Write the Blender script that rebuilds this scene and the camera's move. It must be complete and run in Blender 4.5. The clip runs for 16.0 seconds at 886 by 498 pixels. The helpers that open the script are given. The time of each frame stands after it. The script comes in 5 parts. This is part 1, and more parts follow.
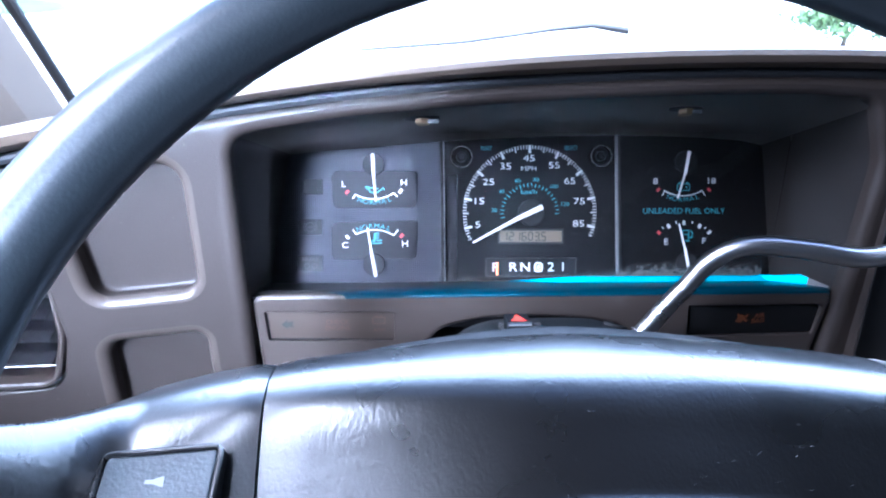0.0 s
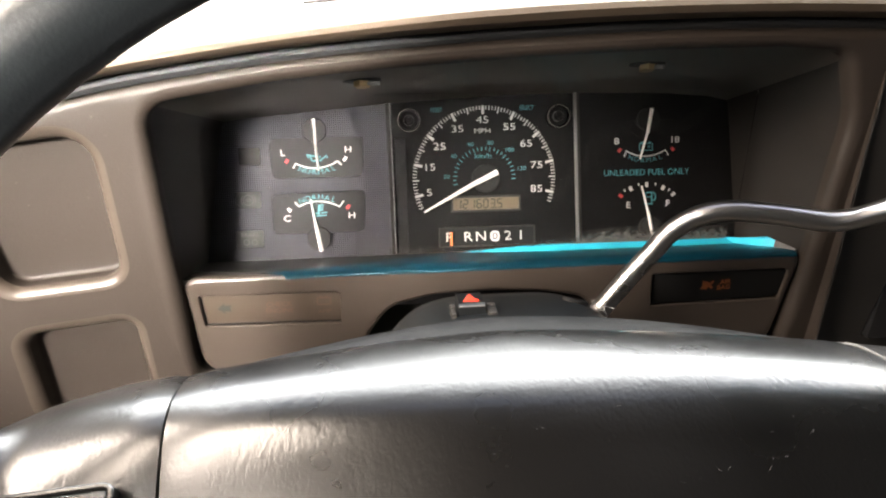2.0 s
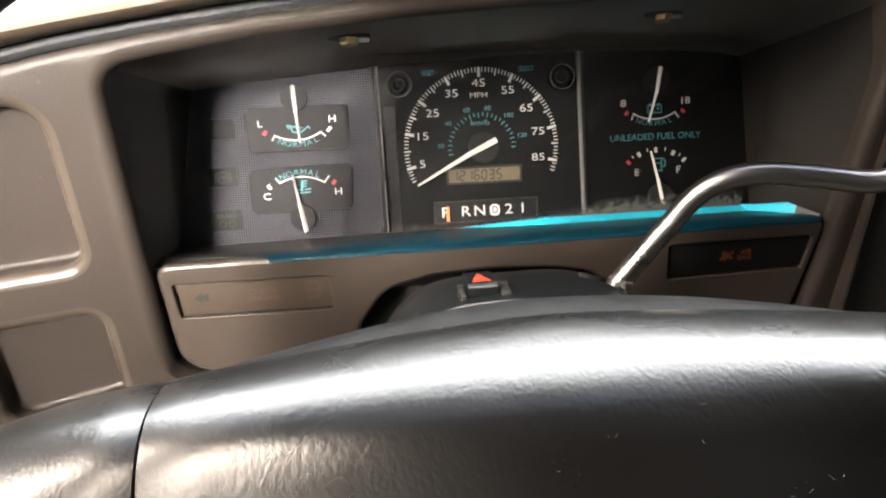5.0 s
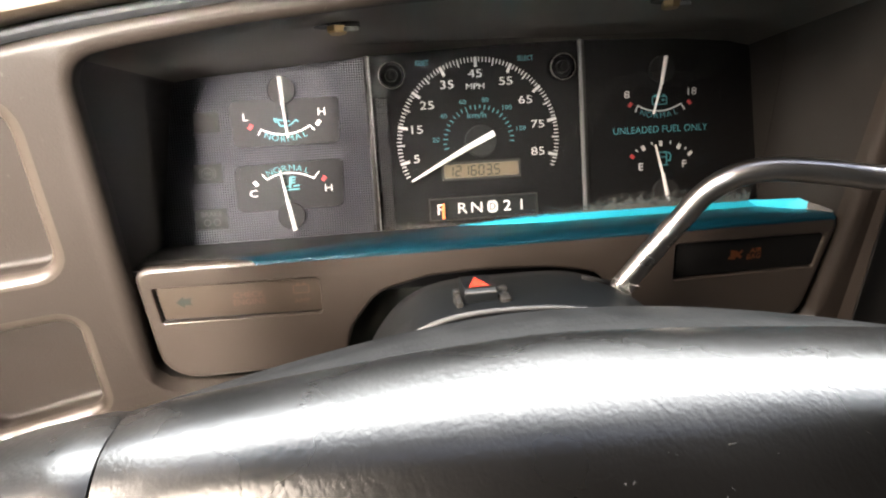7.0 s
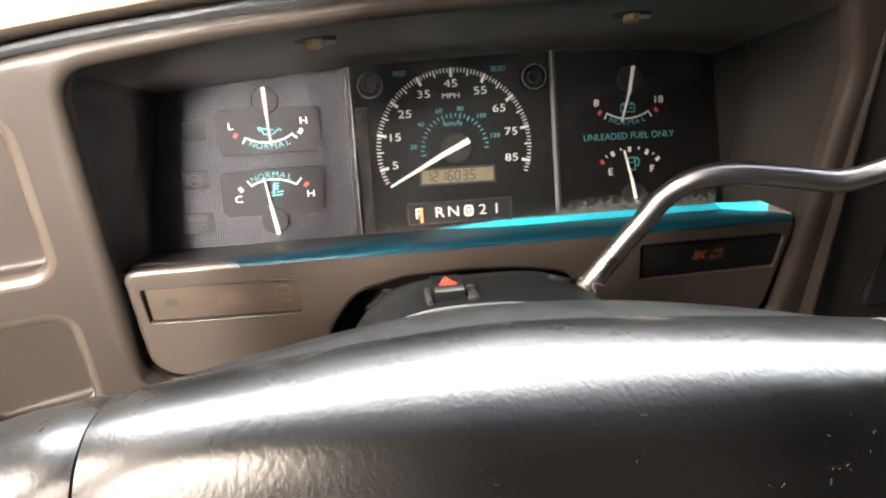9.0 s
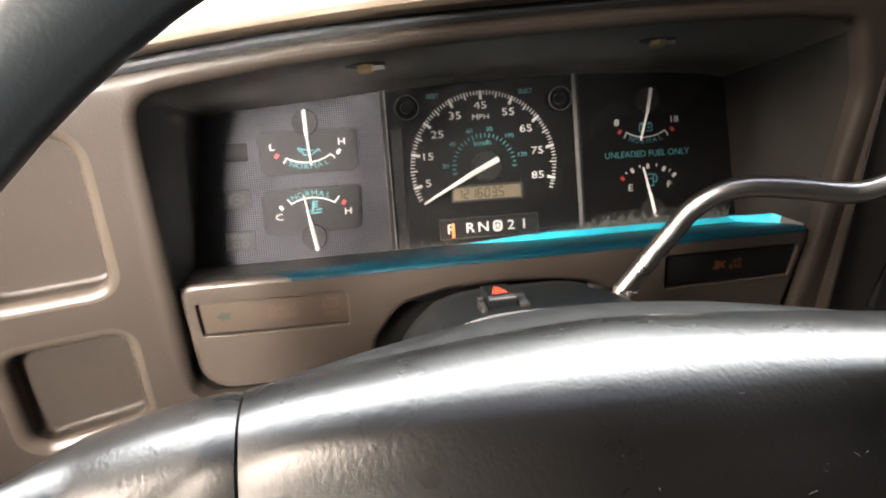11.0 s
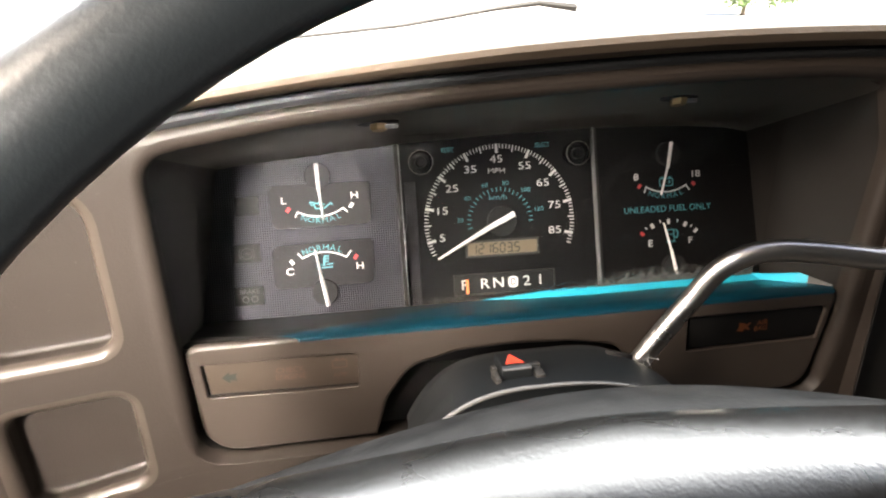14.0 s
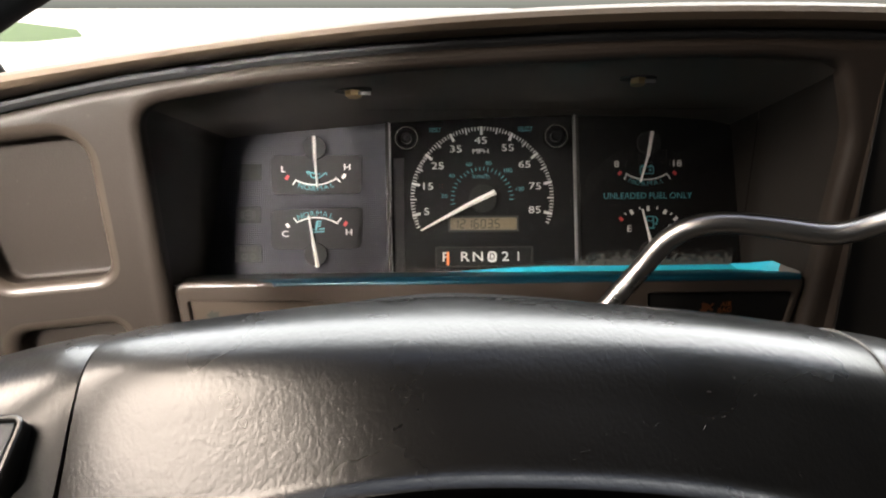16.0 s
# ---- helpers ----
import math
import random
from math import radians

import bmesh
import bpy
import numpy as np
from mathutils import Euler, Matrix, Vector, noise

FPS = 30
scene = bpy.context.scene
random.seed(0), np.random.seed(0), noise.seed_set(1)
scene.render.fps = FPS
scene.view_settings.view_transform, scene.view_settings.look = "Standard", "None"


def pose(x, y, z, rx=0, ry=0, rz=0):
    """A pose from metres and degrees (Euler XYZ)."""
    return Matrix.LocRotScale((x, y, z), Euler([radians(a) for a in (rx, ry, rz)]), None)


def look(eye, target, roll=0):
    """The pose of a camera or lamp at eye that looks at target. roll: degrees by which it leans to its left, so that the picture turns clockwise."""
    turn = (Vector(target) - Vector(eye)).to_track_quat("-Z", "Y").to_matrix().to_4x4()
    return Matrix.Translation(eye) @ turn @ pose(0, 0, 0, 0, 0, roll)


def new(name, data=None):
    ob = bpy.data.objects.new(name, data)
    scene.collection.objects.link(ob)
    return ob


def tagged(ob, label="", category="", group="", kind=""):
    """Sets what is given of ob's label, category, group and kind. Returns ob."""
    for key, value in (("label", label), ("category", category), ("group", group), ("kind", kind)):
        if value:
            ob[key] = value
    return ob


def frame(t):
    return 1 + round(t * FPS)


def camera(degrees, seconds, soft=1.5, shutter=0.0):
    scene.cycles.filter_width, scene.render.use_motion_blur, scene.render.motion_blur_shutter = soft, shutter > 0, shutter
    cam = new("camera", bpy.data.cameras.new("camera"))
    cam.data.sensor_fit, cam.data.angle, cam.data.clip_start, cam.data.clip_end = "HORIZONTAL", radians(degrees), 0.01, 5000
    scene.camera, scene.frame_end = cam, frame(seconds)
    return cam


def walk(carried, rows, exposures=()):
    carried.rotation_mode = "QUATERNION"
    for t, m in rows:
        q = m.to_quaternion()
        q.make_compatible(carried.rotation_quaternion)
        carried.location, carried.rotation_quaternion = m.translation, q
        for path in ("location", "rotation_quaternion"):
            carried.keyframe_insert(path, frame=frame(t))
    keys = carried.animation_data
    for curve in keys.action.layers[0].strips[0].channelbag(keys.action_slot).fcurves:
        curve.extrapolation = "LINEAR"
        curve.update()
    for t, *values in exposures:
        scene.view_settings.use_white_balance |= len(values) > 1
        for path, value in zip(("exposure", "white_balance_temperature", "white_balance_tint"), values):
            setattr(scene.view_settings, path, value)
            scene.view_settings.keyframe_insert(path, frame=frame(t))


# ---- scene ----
DASH = pose(0, 0, 1.65, -7) @ Matrix.Translation((0, 0, -1.4))   # the dash leans away from the driver
cam = camera(64.3, 16.0, soft=2.15)
METRES, EYE, TILT, LEAN, TURN = 0.62, 1.40, -14.0, 0.0, -2.6
ROWS = [
    (0.0, -0.0023, 0.0003, -0.0067, -0.28, 0.43, -0.17),
    (0.5, -0.0139, 0.0327, 0.0033, -0.28, -0.56, 0.05),
    (1.0, -0.0049, 0.0761, 0.0285, -0.49, -1.86, 0.20),
    (1.5, 0.0171, 0.0506, 0.0111, -1.60, -3.44, 0.68),
    (2.0, 0.0177, 0.0505, 0.0114, -2.88, -3.38, 1.43),
    (2.5, 0.0031, 0.0678, 0.0246, -3.58, -3.49, 1.85),
    (3.0, -0.0022, 0.0844, 0.0226, -4.02, -3.62, 2.08),
    (3.5, -0.0079, 0.1149, 0.0210, -4.19, -3.97, 2.30),
    (4.0, -0.0124, 0.1078, 0.0070, -4.44, -4.29, 2.48),
    (4.5, 0.0084, 0.1072, 0.0013, -4.87, -4.92, 2.74),
    (4.7, -0.0019, 0.1088, 0.0030, -5.01, -4.97, 2.85),
    (7.0, 0.0026, 0.1444, 0.0107, -5.38, -5.93, 3.11),
    (7.5, 0.0160, 0.1695, 0.0252, -5.34, -5.95, 3.20),
    (8.0, 0.0244, 0.1957, 0.0538, -5.33, -5.99, 3.14),
    (8.5, 0.0180, 0.1428, 0.0260, -5.38, -5.92, 3.31),
    (9.0, 0.0168, 0.1137, 0.0091, -5.79, -5.46, 3.41),
    (9.2, 0.0067, 0.1123, 0.0101, -5.82, -5.30, 3.46),
    (11.3, -0.0420, 0.0855, 0.0095, -7.73, -3.76, 4.02),
    (11.5, -0.0271, 0.0828, 0.0107, -6.97, -4.23, 3.89),
    (12.0, 0.0360, 0.0714, -0.0211, -7.47, -3.45, 3.93),
    (12.5, 0.0912, 0.1066, -0.0362, -7.60, -2.87, 3.93),
    (13.0, 0.0443, 0.0932, -0.0245, -6.92, -2.35, 3.78),
    (13.5, -0.0265, 0.1060, 0.0300, -6.28, -2.09, 3.41),
    (14.0, -0.0349, 0.1077, 0.0327, -6.26, -1.29, 3.43),
    (14.5, -0.0386, 0.1041, 0.0031, -6.07, -0.89, 3.51),
    (15.0, -0.0275, 0.0716, -0.0137, -4.60, -0.21, 2.68),
    (15.5, 0.0335, 0.0512, -0.0390, -1.81, 1.79, 1.19),
    (16.0, 0.0677, 0.0535, -0.0416, 0.63, 2.15, 0.13),
]
EXPOSURES = [
    (0.0, 2.5, 4500, 13), (0.5, 2.7, 5750, 11), (1.0, 2.55, 6400, 10), (1.5, 2.35, 7050, 10), (2.5, 2.25, 7050, 10), (3.6, 2.25, 7050, 10), (4.5, 2.0, 7050, 10), (6.0, 2.3, 7050, 10), (7.3, 2.4, 7050, 10), (8.2, 2.55, 7050, 10), (9.0, 2.45, 7050, 10), (11.5, 2.2, 7050, 10),
    (12.5, 2.05, 7050, 10), (13.5, 2.2, 7050, 10), (15.0, 2.1, 7050, 10), (16.0, 1.3, 7050, 10)]
walk(cam, [(t, DASH @ pose(0, 0, EYE, TILT, LEAN, TURN) @ pose(METRES * x, METRES * y, METRES * z, 90 + pitch, roll, yaw))
           for t, x, y, z, yaw, pitch, roll in ROWS], EXPOSURES)

# ---- light ----
SUN_UP, SUN_ROUND = radians(55), radians(165)      # high sun from behind the van
world = bpy.data.worlds.new("sky")
scene.world = world
world.use_nodes = True
wn = world.node_tree.nodes
sky = wn.new("ShaderNodeTexSky")
sky.sky_type, sky.sun_disc, sky.sun_elevation, sky.sun_rotation = "NISHITA", False, SUN_UP, SUN_ROUND
world.node_tree.links.new(sky.outputs[0], wn["Background"].inputs[0])
sky.dust_density, sky.air_density = 3.0, 1.0
wn["Background"].inputs[1].default_value = 0.15
sun = new("sun", bpy.data.lights.new("sun", "SUN"))
sun.data.energy, sun.data.angle, sun.data.color = 5.0, radians(0.5), (1.0, 0.95, 0.87)
sun_way = Vector((math.sin(SUN_ROUND) * math.cos(SUN_UP), math.cos(SUN_ROUND) * math.cos(SUN_UP), math.sin(SUN_UP)))
sun.matrix_world = look(sun_way * 20, (0, 0, 0))
# daylight in the driver's window opening (its front half and its rear end) and in the windscreen
for eye, to, wide, tall, watts, tone, spread in (((-0.432, 0.185, 1.885), (0.0, 0.34, 1.50), 0.43, 0.39, 3.7, (1.0, 0.88, 0.79), 150),
                                                 ((-0.435, -0.56, 1.90), (-0.12, 0.48, 1.50), 0.20, 0.20, 0.62, (1.0, 0.95, 0.92), 25),
                                                 ((0.30, 0.52, 1.80), (0.30, -0.10, 1.15), 1.30, 0.26, 4.3, (0.93, 0.97, 1.0), 180)):
    lamp = new("window_daylight", bpy.data.lights.new("window_daylight", "AREA"))
    lamp.data.shape, lamp.data.size, lamp.data.size_y, lamp.data.energy, lamp.data.color = "RECTANGLE", wide, tall, watts, tone
    lamp.data.spread = radians(spread)
    lamp.matrix_world = look(eye, to)


# ---- materials ----
def plastic(name, base, rough=0.45, grain=900.0, bump=0.15, vary=0.25, metal=0.0, dirt=0.0, spec=0.5, big=9.0):
    m = bpy.data.materials.new(name)
    m.use_nodes = True
    n, l = m.node_tree.nodes, m.node_tree.links
    b = n["Principled BSDF"]
    b.inputs["Metallic"].default_value = metal
    b.inputs["Specular IOR Level"].default_value = spec
    co = n.new("ShaderNodeTexCoord")
    wide = n.new("ShaderNodeTexNoise")
    wide.inputs["Scale"].default_value, wide.inputs["Detail"].default_value = big, 6
    l.new(co.outputs["Object"], wide.inputs["Vector"])
    ramp = n.new("ShaderNodeValToRGB")
    lo, hi = [c * (1 - vary) for c in base], [min(1, c * (1 + vary)) for c in base]
    ramp.color_ramp.elements[0].position, ramp.color_ramp.elements[1].position = 0.32, 0.68
    ramp.color_ramp.elements[0].color, ramp.color_ramp.elements[1].color = (*lo, 1), (*hi, 1)
    l.new(wide.outputs["Fac"], ramp.inputs["Fac"])
    colour = ramp.outputs["Color"]
    if dirt:
        spots = n.new("ShaderNodeTexNoise")
        spots.inputs["Scale"].default_value, spots.inputs["Detail"].default_value = 420, 3
        l.new(co.outputs["Object"], spots.inputs["Vector"])
        cut = n.new("ShaderNodeMapRange")
        cut.inputs[1].default_value, cut.inputs[2].default_value, cut.inputs[4].default_value = 0.70, 0.77, dirt
        l.new(spots.outputs["Fac"], cut.inputs[0])
        mix = n.new("ShaderNodeMix")
        mix.data_type = "RGBA"
        l.new(cut.outputs[0], mix.inputs[0])
        l.new(colour, mix.inputs[6])
        mix.inputs[7].default_value = (0.32, 0.3, 0.27, 1)
        colour = mix.outputs[2]
    l.new(colour, b.inputs["Base Color"])
    rr = n.new("ShaderNodeMapRange")
    rr.inputs[1].default_value, rr.inputs[2].default_value = 0.3, 0.7
    rr.inputs[3].default_value, rr.inputs[4].default_value = rough * 0.85, min(1, rough * 1.15)
    l.new(wide.outputs["Fac"], rr.inputs[0])
    l.new(rr.outputs[0], b.inputs["Roughness"])
    if bump:
        fine = n.new("ShaderNodeTexNoise")
        fine.inputs["Scale"].default_value, fine.inputs["Detail"].default_value = grain, 2
        l.new(co.outputs["Object"], fine.inputs["Vector"])
        bn = n.new("ShaderNodeBump")
        bn.inputs["Strength"].default_value, bn.inputs["Distance"].default_value = bump, 0.6 / grain
        l.new(fine.outputs["Fac"], bn.inputs["Height"])
        l.new(bn.outputs[0], b.inputs["Normal"])
    return m


def flat(name, base, rough=0.6, glow=0.0):
    m = plastic(name, base, rough, bump=0, vary=0.08, big=60)
    if glow:
        b = m.node_tree.nodes["Principled BSDF"]
        b.inputs["Emission Color"].default_value, b.inputs["Emission Strength"].default_value = (*base, 1), glow
    return m


def hide(name, base, rough=0.38):
    """Embossed vinyl: wrinkled, stretched cells with a fine grain, scuffed here and there."""
    m = plastic(name, base, rough, bump=0, vary=0.3, big=14, spec=0.7)
    n, l = m.node_tree.nodes, m.node_tree.links
    co, stretch = n.new("ShaderNodeTexCoord"), n.new("ShaderNodeMapping")
    stretch.inputs["Scale"].default_value, stretch.inputs["Rotation"].default_value = (1.0, 0.75, 0.75), (0.3, 0.0, 0.6)
    l.new(co.outputs["Object"], stretch.inputs["Vector"])
    folds, grain, cells = n.new("ShaderNodeTexNoise"), n.new("ShaderNodeTexNoise"), n.new("ShaderNodeTexVoronoi")
    folds.inputs["Scale"].default_value, folds.inputs["Detail"].default_value, folds.inputs["Distortion"].default_value = 330, 5, 0.8
    grain.inputs["Scale"].default_value, grain.inputs["Detail"].default_value = 1500, 2
    cells.feature = "DISTANCE_TO_EDGE"
    cells.inputs["Scale"].default_value = 520
    for tex in (folds, grain, cells):
        l.new(stretch.outputs["Vector"], tex.inputs["Vector"])
    total = folds.outputs["Fac"]
    for other, share in ((cells.outputs["Distance"], 0.35), (grain.outputs["Fac"], 0.18)):
        add = n.new("ShaderNodeMix")
        add.data_type = "FLOAT"
        add.inputs[0].default_value = share
        l.new(total, add.inputs[2])
        l.new(other, add.inputs[3])
        total = add.outputs[0]
    bn = n.new("ShaderNodeBump")
    bn.inputs["Strength"].default_value, bn.inputs["Distance"].default_value = 0.17, 0.0010
    l.new(total, bn.inputs["Height"])
    l.new(bn.outputs[0], n["Principled BSDF"].inputs["Normal"])
    return m


def weave(name, base, rough, pitch):
    """A fine moulded grid of square pips."""
    m = plastic(name, base, rough, bump=0, vary=0.12)
    n, l = m.node_tree.nodes, m.node_tree.links
    co = n.new("ShaderNodeTexCoord")
    sep = n.new("ShaderNodeSeparateXYZ")
    l.new(co.outputs["Object"], sep.inputs[0])
    waves = []
    for axis in ("X", "Z"):
        s = n.new("ShaderNodeMath")
        s.operation = "MULTIPLY"
        s.inputs[1].default_value = math.tau / pitch
        l.new(sep.outputs[axis], s.inputs[0])
        w = n.new("ShaderNodeMath")
        w.operation = "SINE"
        l.new(s.outputs[0], w.inputs[0])
        waves.append(w)
    low = n.new("ShaderNodeMath")
    low.operation = "MINIMUM"
    l.new(waves[0].outputs[0], low.inputs[0])
    l.new(waves[1].outputs[0], low.inputs[1])
    bn = n.new("ShaderNodeBump")
    bn.inputs["Strength"].default_value, bn.inputs["Distance"].default_value = 0.9, 0.0006
    l.new(low.outputs[0], bn.inputs["Height"])
    b = n["Principled BSDF"]
    l.new(bn.outputs[0], b.inputs["Normal"])
    cut = n.new("ShaderNodeMapRange")
    cut.inputs[1].default_value, cut.inputs[2].default_value = -0.9, 0.2
    l.new(low.outputs[0], cut.inputs[0])
    mix = n.new("ShaderNodeMix")
    mix.data_type = "RGBA"
    mix.inputs[6].default_value, mix.inputs[7].default_value = (*[c * 0.3 for c in base], 1), (*[c * 1.6 for c in base], 1)
    l.new(cut.outputs[0], mix.inputs[0])
    l.new(mix.outputs[2], b.inputs["Base Color"])
    return m


def pane(name, gloss=0.05):
    """A thin clear sheet: see-through, with a Fresnel gloss."""
    m = bpy.data.materials.new(name)
    m.use_nodes = True
    n, l = m.node_tree.nodes, m.node_tree.links
    n.remove(n["Principled BSDF"])
    clear, shine, mix, fr = (n.new(k) for k in ("ShaderNodeBsdfTransparent", "ShaderNodeBsdfGlossy", "ShaderNodeMixShader", "ShaderNodeFresnel"))
    shine.inputs["Roughness"].default_value = gloss
    fr.inputs["IOR"].default_value = 1.16
    l.new(fr.outputs[0], mix.inputs[0])
    l.new(clear.outputs[0], mix.inputs[1])
    l.new(shine.outputs[0], mix.inputs[2])
    l.new(mix.outputs[0], n["Material Output"].inputs["Surface"])
    return m


M_BEZEL = plastic("grey_grained_plastic", (0.0235, 0.0180, 0.0145), 0.50, 1100, 0.25, 0.12, dirt=0.10, spec=0.4)
# rubbed lip plastic, its colour also lightened for the window's glow
M_LIP = plastic("lit_rubbed_plastic", (0.046, 0.037, 0.030), 0.30, 1100, 0.15, 0.2, dirt=0.10)
M_PANEL = plastic("grey_satin_plastic", (0.040, 0.0318, 0.0262), 0.36, 1300, 0.15, 0.12)
M_TELL = plastic("smoked_lens_plastic", (0.044, 0.0330, 0.0248), 0.45, 1500, 0.06, 0.1)
M_DARK = plastic("black_housing_plastic", (0.0145, 0.0128, 0.0115), 0.5, 1000, 0.2, 0.2, dirt=0.04, spec=0.3)
# bezel's plastic again, with the right side's shade put into its tone
M_RIGHT = plastic("shade_charcoal_plastic", (0.024, 0.0225, 0.021), 0.5, 1000, 0.25, 0.15)
M_PAD = plastic("tan_grey_pad_vinyl", (0.088, 0.064, 0.043), 0.6, 700, 0.3, 0.15)
M_TRIM = plastic("dark_grey_trim", (0.027, 0.028, 0.030), 0.62, 900, 0.2, 0.15, spec=0.25)
# cyan light lying on the ledge, put into this base colour
M_LEDGE = plastic("cyan_light_plastic", (0.0009, 0.0250, 0.0410), 0.33, 1200, 0.05, 0.08, spec=0.4)


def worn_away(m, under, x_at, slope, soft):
    """Fades painted cyan light to another colour on a slanting line (x against y)."""
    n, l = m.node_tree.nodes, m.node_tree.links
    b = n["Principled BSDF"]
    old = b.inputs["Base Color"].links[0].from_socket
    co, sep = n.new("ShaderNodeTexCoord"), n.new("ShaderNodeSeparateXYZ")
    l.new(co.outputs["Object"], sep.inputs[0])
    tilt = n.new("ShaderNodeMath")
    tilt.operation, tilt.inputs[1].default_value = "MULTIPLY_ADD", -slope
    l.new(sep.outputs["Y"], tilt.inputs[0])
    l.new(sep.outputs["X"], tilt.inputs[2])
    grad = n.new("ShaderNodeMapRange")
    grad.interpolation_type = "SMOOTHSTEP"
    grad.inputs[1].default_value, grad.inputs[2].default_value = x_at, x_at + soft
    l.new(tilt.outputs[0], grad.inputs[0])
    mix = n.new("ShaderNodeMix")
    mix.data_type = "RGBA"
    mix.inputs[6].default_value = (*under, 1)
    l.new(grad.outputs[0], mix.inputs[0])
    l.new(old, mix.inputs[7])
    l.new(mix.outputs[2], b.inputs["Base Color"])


# soft left end of the painted light, running out into black
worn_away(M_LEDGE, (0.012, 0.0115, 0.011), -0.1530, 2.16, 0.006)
# brightest part of the ledge's light as a pale cyan colour, with dirt
M_LEDGE2 = plastic("bright_cyan_light_plastic", (0.008, 0.42, 0.58), 0.5, 1200, 0.08, 0.1, dirt=0.25)
M_FACE = plastic("matt_black_dial", (0.0038, 0.0036, 0.0037), 0.6, 2000, 0.05, 0.1, spec=0.12)
M_GRID = weave("grid_textured_dial", (0.060, 0.060, 0.071), 0.42, 0.0014)
M_GRID2 = weave("dark_grid_border", (0.014, 0.0135, 0.0145), 0.5, 0.0014)
# bezel plastic made paler, in place of light reaching the tunnel's roof
M_ROOF = plastic("lightened_roof_plastic", (0.078, 0.066, 0.057), 0.5, 1000, 0.2, 0.15, dirt=0.05)
# pale grey that stands for the glint on the knob collars
M_COLLAR = plastic("grey_glint_plastic", (0.16, 0.15, 0.14), 0.18, 900, 0.03, 0.1)
M_PLATE = plastic("charcoal_gauge_plate", (0.0230, 0.0225, 0.0238), 0.8, 2000, 0.05, 0.08, spec=0.1)
M_CAP = plastic("charcoal_cap", (0.0130, 0.0128, 0.0130), 0.75, 2000, 0.05, 0.08, spec=0.15)
M_KNOB = plastic("black_gloss_plastic", (0.015, 0.015, 0.016), 0.16, 900, 0.03, 0.1)
M_WHITE = flat("white_ink", (0.56, 0.55, 0.53))
M_NEEDLE = flat("white_needle_paint", (0.68, 0.66, 0.63), 0.5)
M_TEAL = flat("teal_ink", (0.052, 0.235, 0.265))
M_RED = flat("red_ink", (0.42, 0.035, 0.035))
M_ORANGE = flat("orange_ink", (0.85, 0.22, 0.06))
M_HAZARD = flat("hazard_red", (0.72, 0.05, 0.025))
M_DIMRED = flat("faded_red_print", (0.082, 0.051, 0.037))
M_UNLIT = flat("unlit_symbol_print", (0.020, 0.020, 0.021))
M_DIMGREEN = flat("faded_green_print", (0.011, 0.015, 0.011))
M_OFF = plastic("unlit_window_black", (0.012, 0.012, 0.012), 0.6, 900, 0, 0.1, spec=0.1)
M_SCUFF = plastic("scuffed_grey", (0.075, 0.074, 0.072), 0.7, 900, 0.1, 0.2)
M_LCD = plastic("tan_liquid_crystal", (0.105, 0.082, 0.052), 0.3, 900, 0, 0.06)
M_SEG = flat("black_segments", (0.02, 0.018, 0.014))
M_GREEN = flat("green_glow", (0.05, 0.85, 0.25), glow=0.28)
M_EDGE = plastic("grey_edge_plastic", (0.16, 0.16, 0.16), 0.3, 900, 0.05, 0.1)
M_DUST = plastic("grey_dust", (0.30, 0.30, 0.29), 0.9, 600, 0.5, 0.3)
M_HUB = hide("dark_blue_grey_vinyl", (0.0030, 0.0027, 0.0024), 0.28)
M_RIM = plastic("blue_black_rim_foam", (0.014, 0.017, 0.019), 0.34, 700, 0.10, 0.25)
M_COL = plastic("blue_black_column_plastic", (0.0092, 0.0112, 0.0126), 0.45, 900, 0.25, 0.2, dirt=0.12, spec=0.4)
M_KEY = plastic("blue_black_horn_key", (0.020, 0.024, 0.027), 0.42, 900, 0.25, 0.2, dirt=0.05)
M_COVER = plastic("dusty_cover_plastic", (0.0060, 0.0060, 0.0060), 0.55, 500, 0.2, 0.8, dirt=0.10, spec=0.16, big=70)
M_STEEL = plastic("dark_satin_steel", (0.40, 0.39, 0.375), 0.30, 700, 0.05, 0.15, metal=1.0)
M_BRASS = plastic("worn_brass", (0.36, 0.26, 0.14), 0.45, 900, 0.3, 0.3, metal=1.0)
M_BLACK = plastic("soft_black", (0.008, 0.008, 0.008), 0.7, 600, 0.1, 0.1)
M_LINER = plastic("grey_fabric_liner", (0.032, 0.030, 0.028), 0.9, 500, 0.4, 0.1)
# pale tone added so the unseen floor bounces light upwards
M_CARPET = plastic("bounce_floor_carpet", (0.12, 0.105, 0.088), 0.95, 300, 0.8, 0.25)
M_PILLAR = plastic("beige_grey_trim_plastic", (0.34, 0.31, 0.27), 0.5, 900, 0.15, 0.1)
M_RUBBER = plastic("black_rubber", (0.02, 0.02, 0.02), 0.6, 500, 0.2, 0.1)
M_PAINT = plastic("white_car_paint", (0.82, 0.82, 0.80), 0.25, 500, 0.02, 0.05)
M_GROUND = plastic("pale_concrete_drive", (0.72, 0.70, 0.66), 0.9, 60, 0.5, 0.12, big=1.5)
M_GRASS = plastic("sunlit_grass", (0.070, 0.112, 0.040), 0.9, 80, 0.6, 0.4, big=2.0)
M_LEAF = plastic("leaf_green", (0.09, 0.15, 0.05), 0.7, 60, 0.2, 0.4, big=5.0)
M_BARK = plastic("brown_bark", (0.12, 0.09, 0.06), 0.9, 60, 0.6, 0.3, big=5.0)
M_GLASS = pane("windscreen_glass", 0.0)
M_LENS = pane("clear_cluster_lens", 0.08)

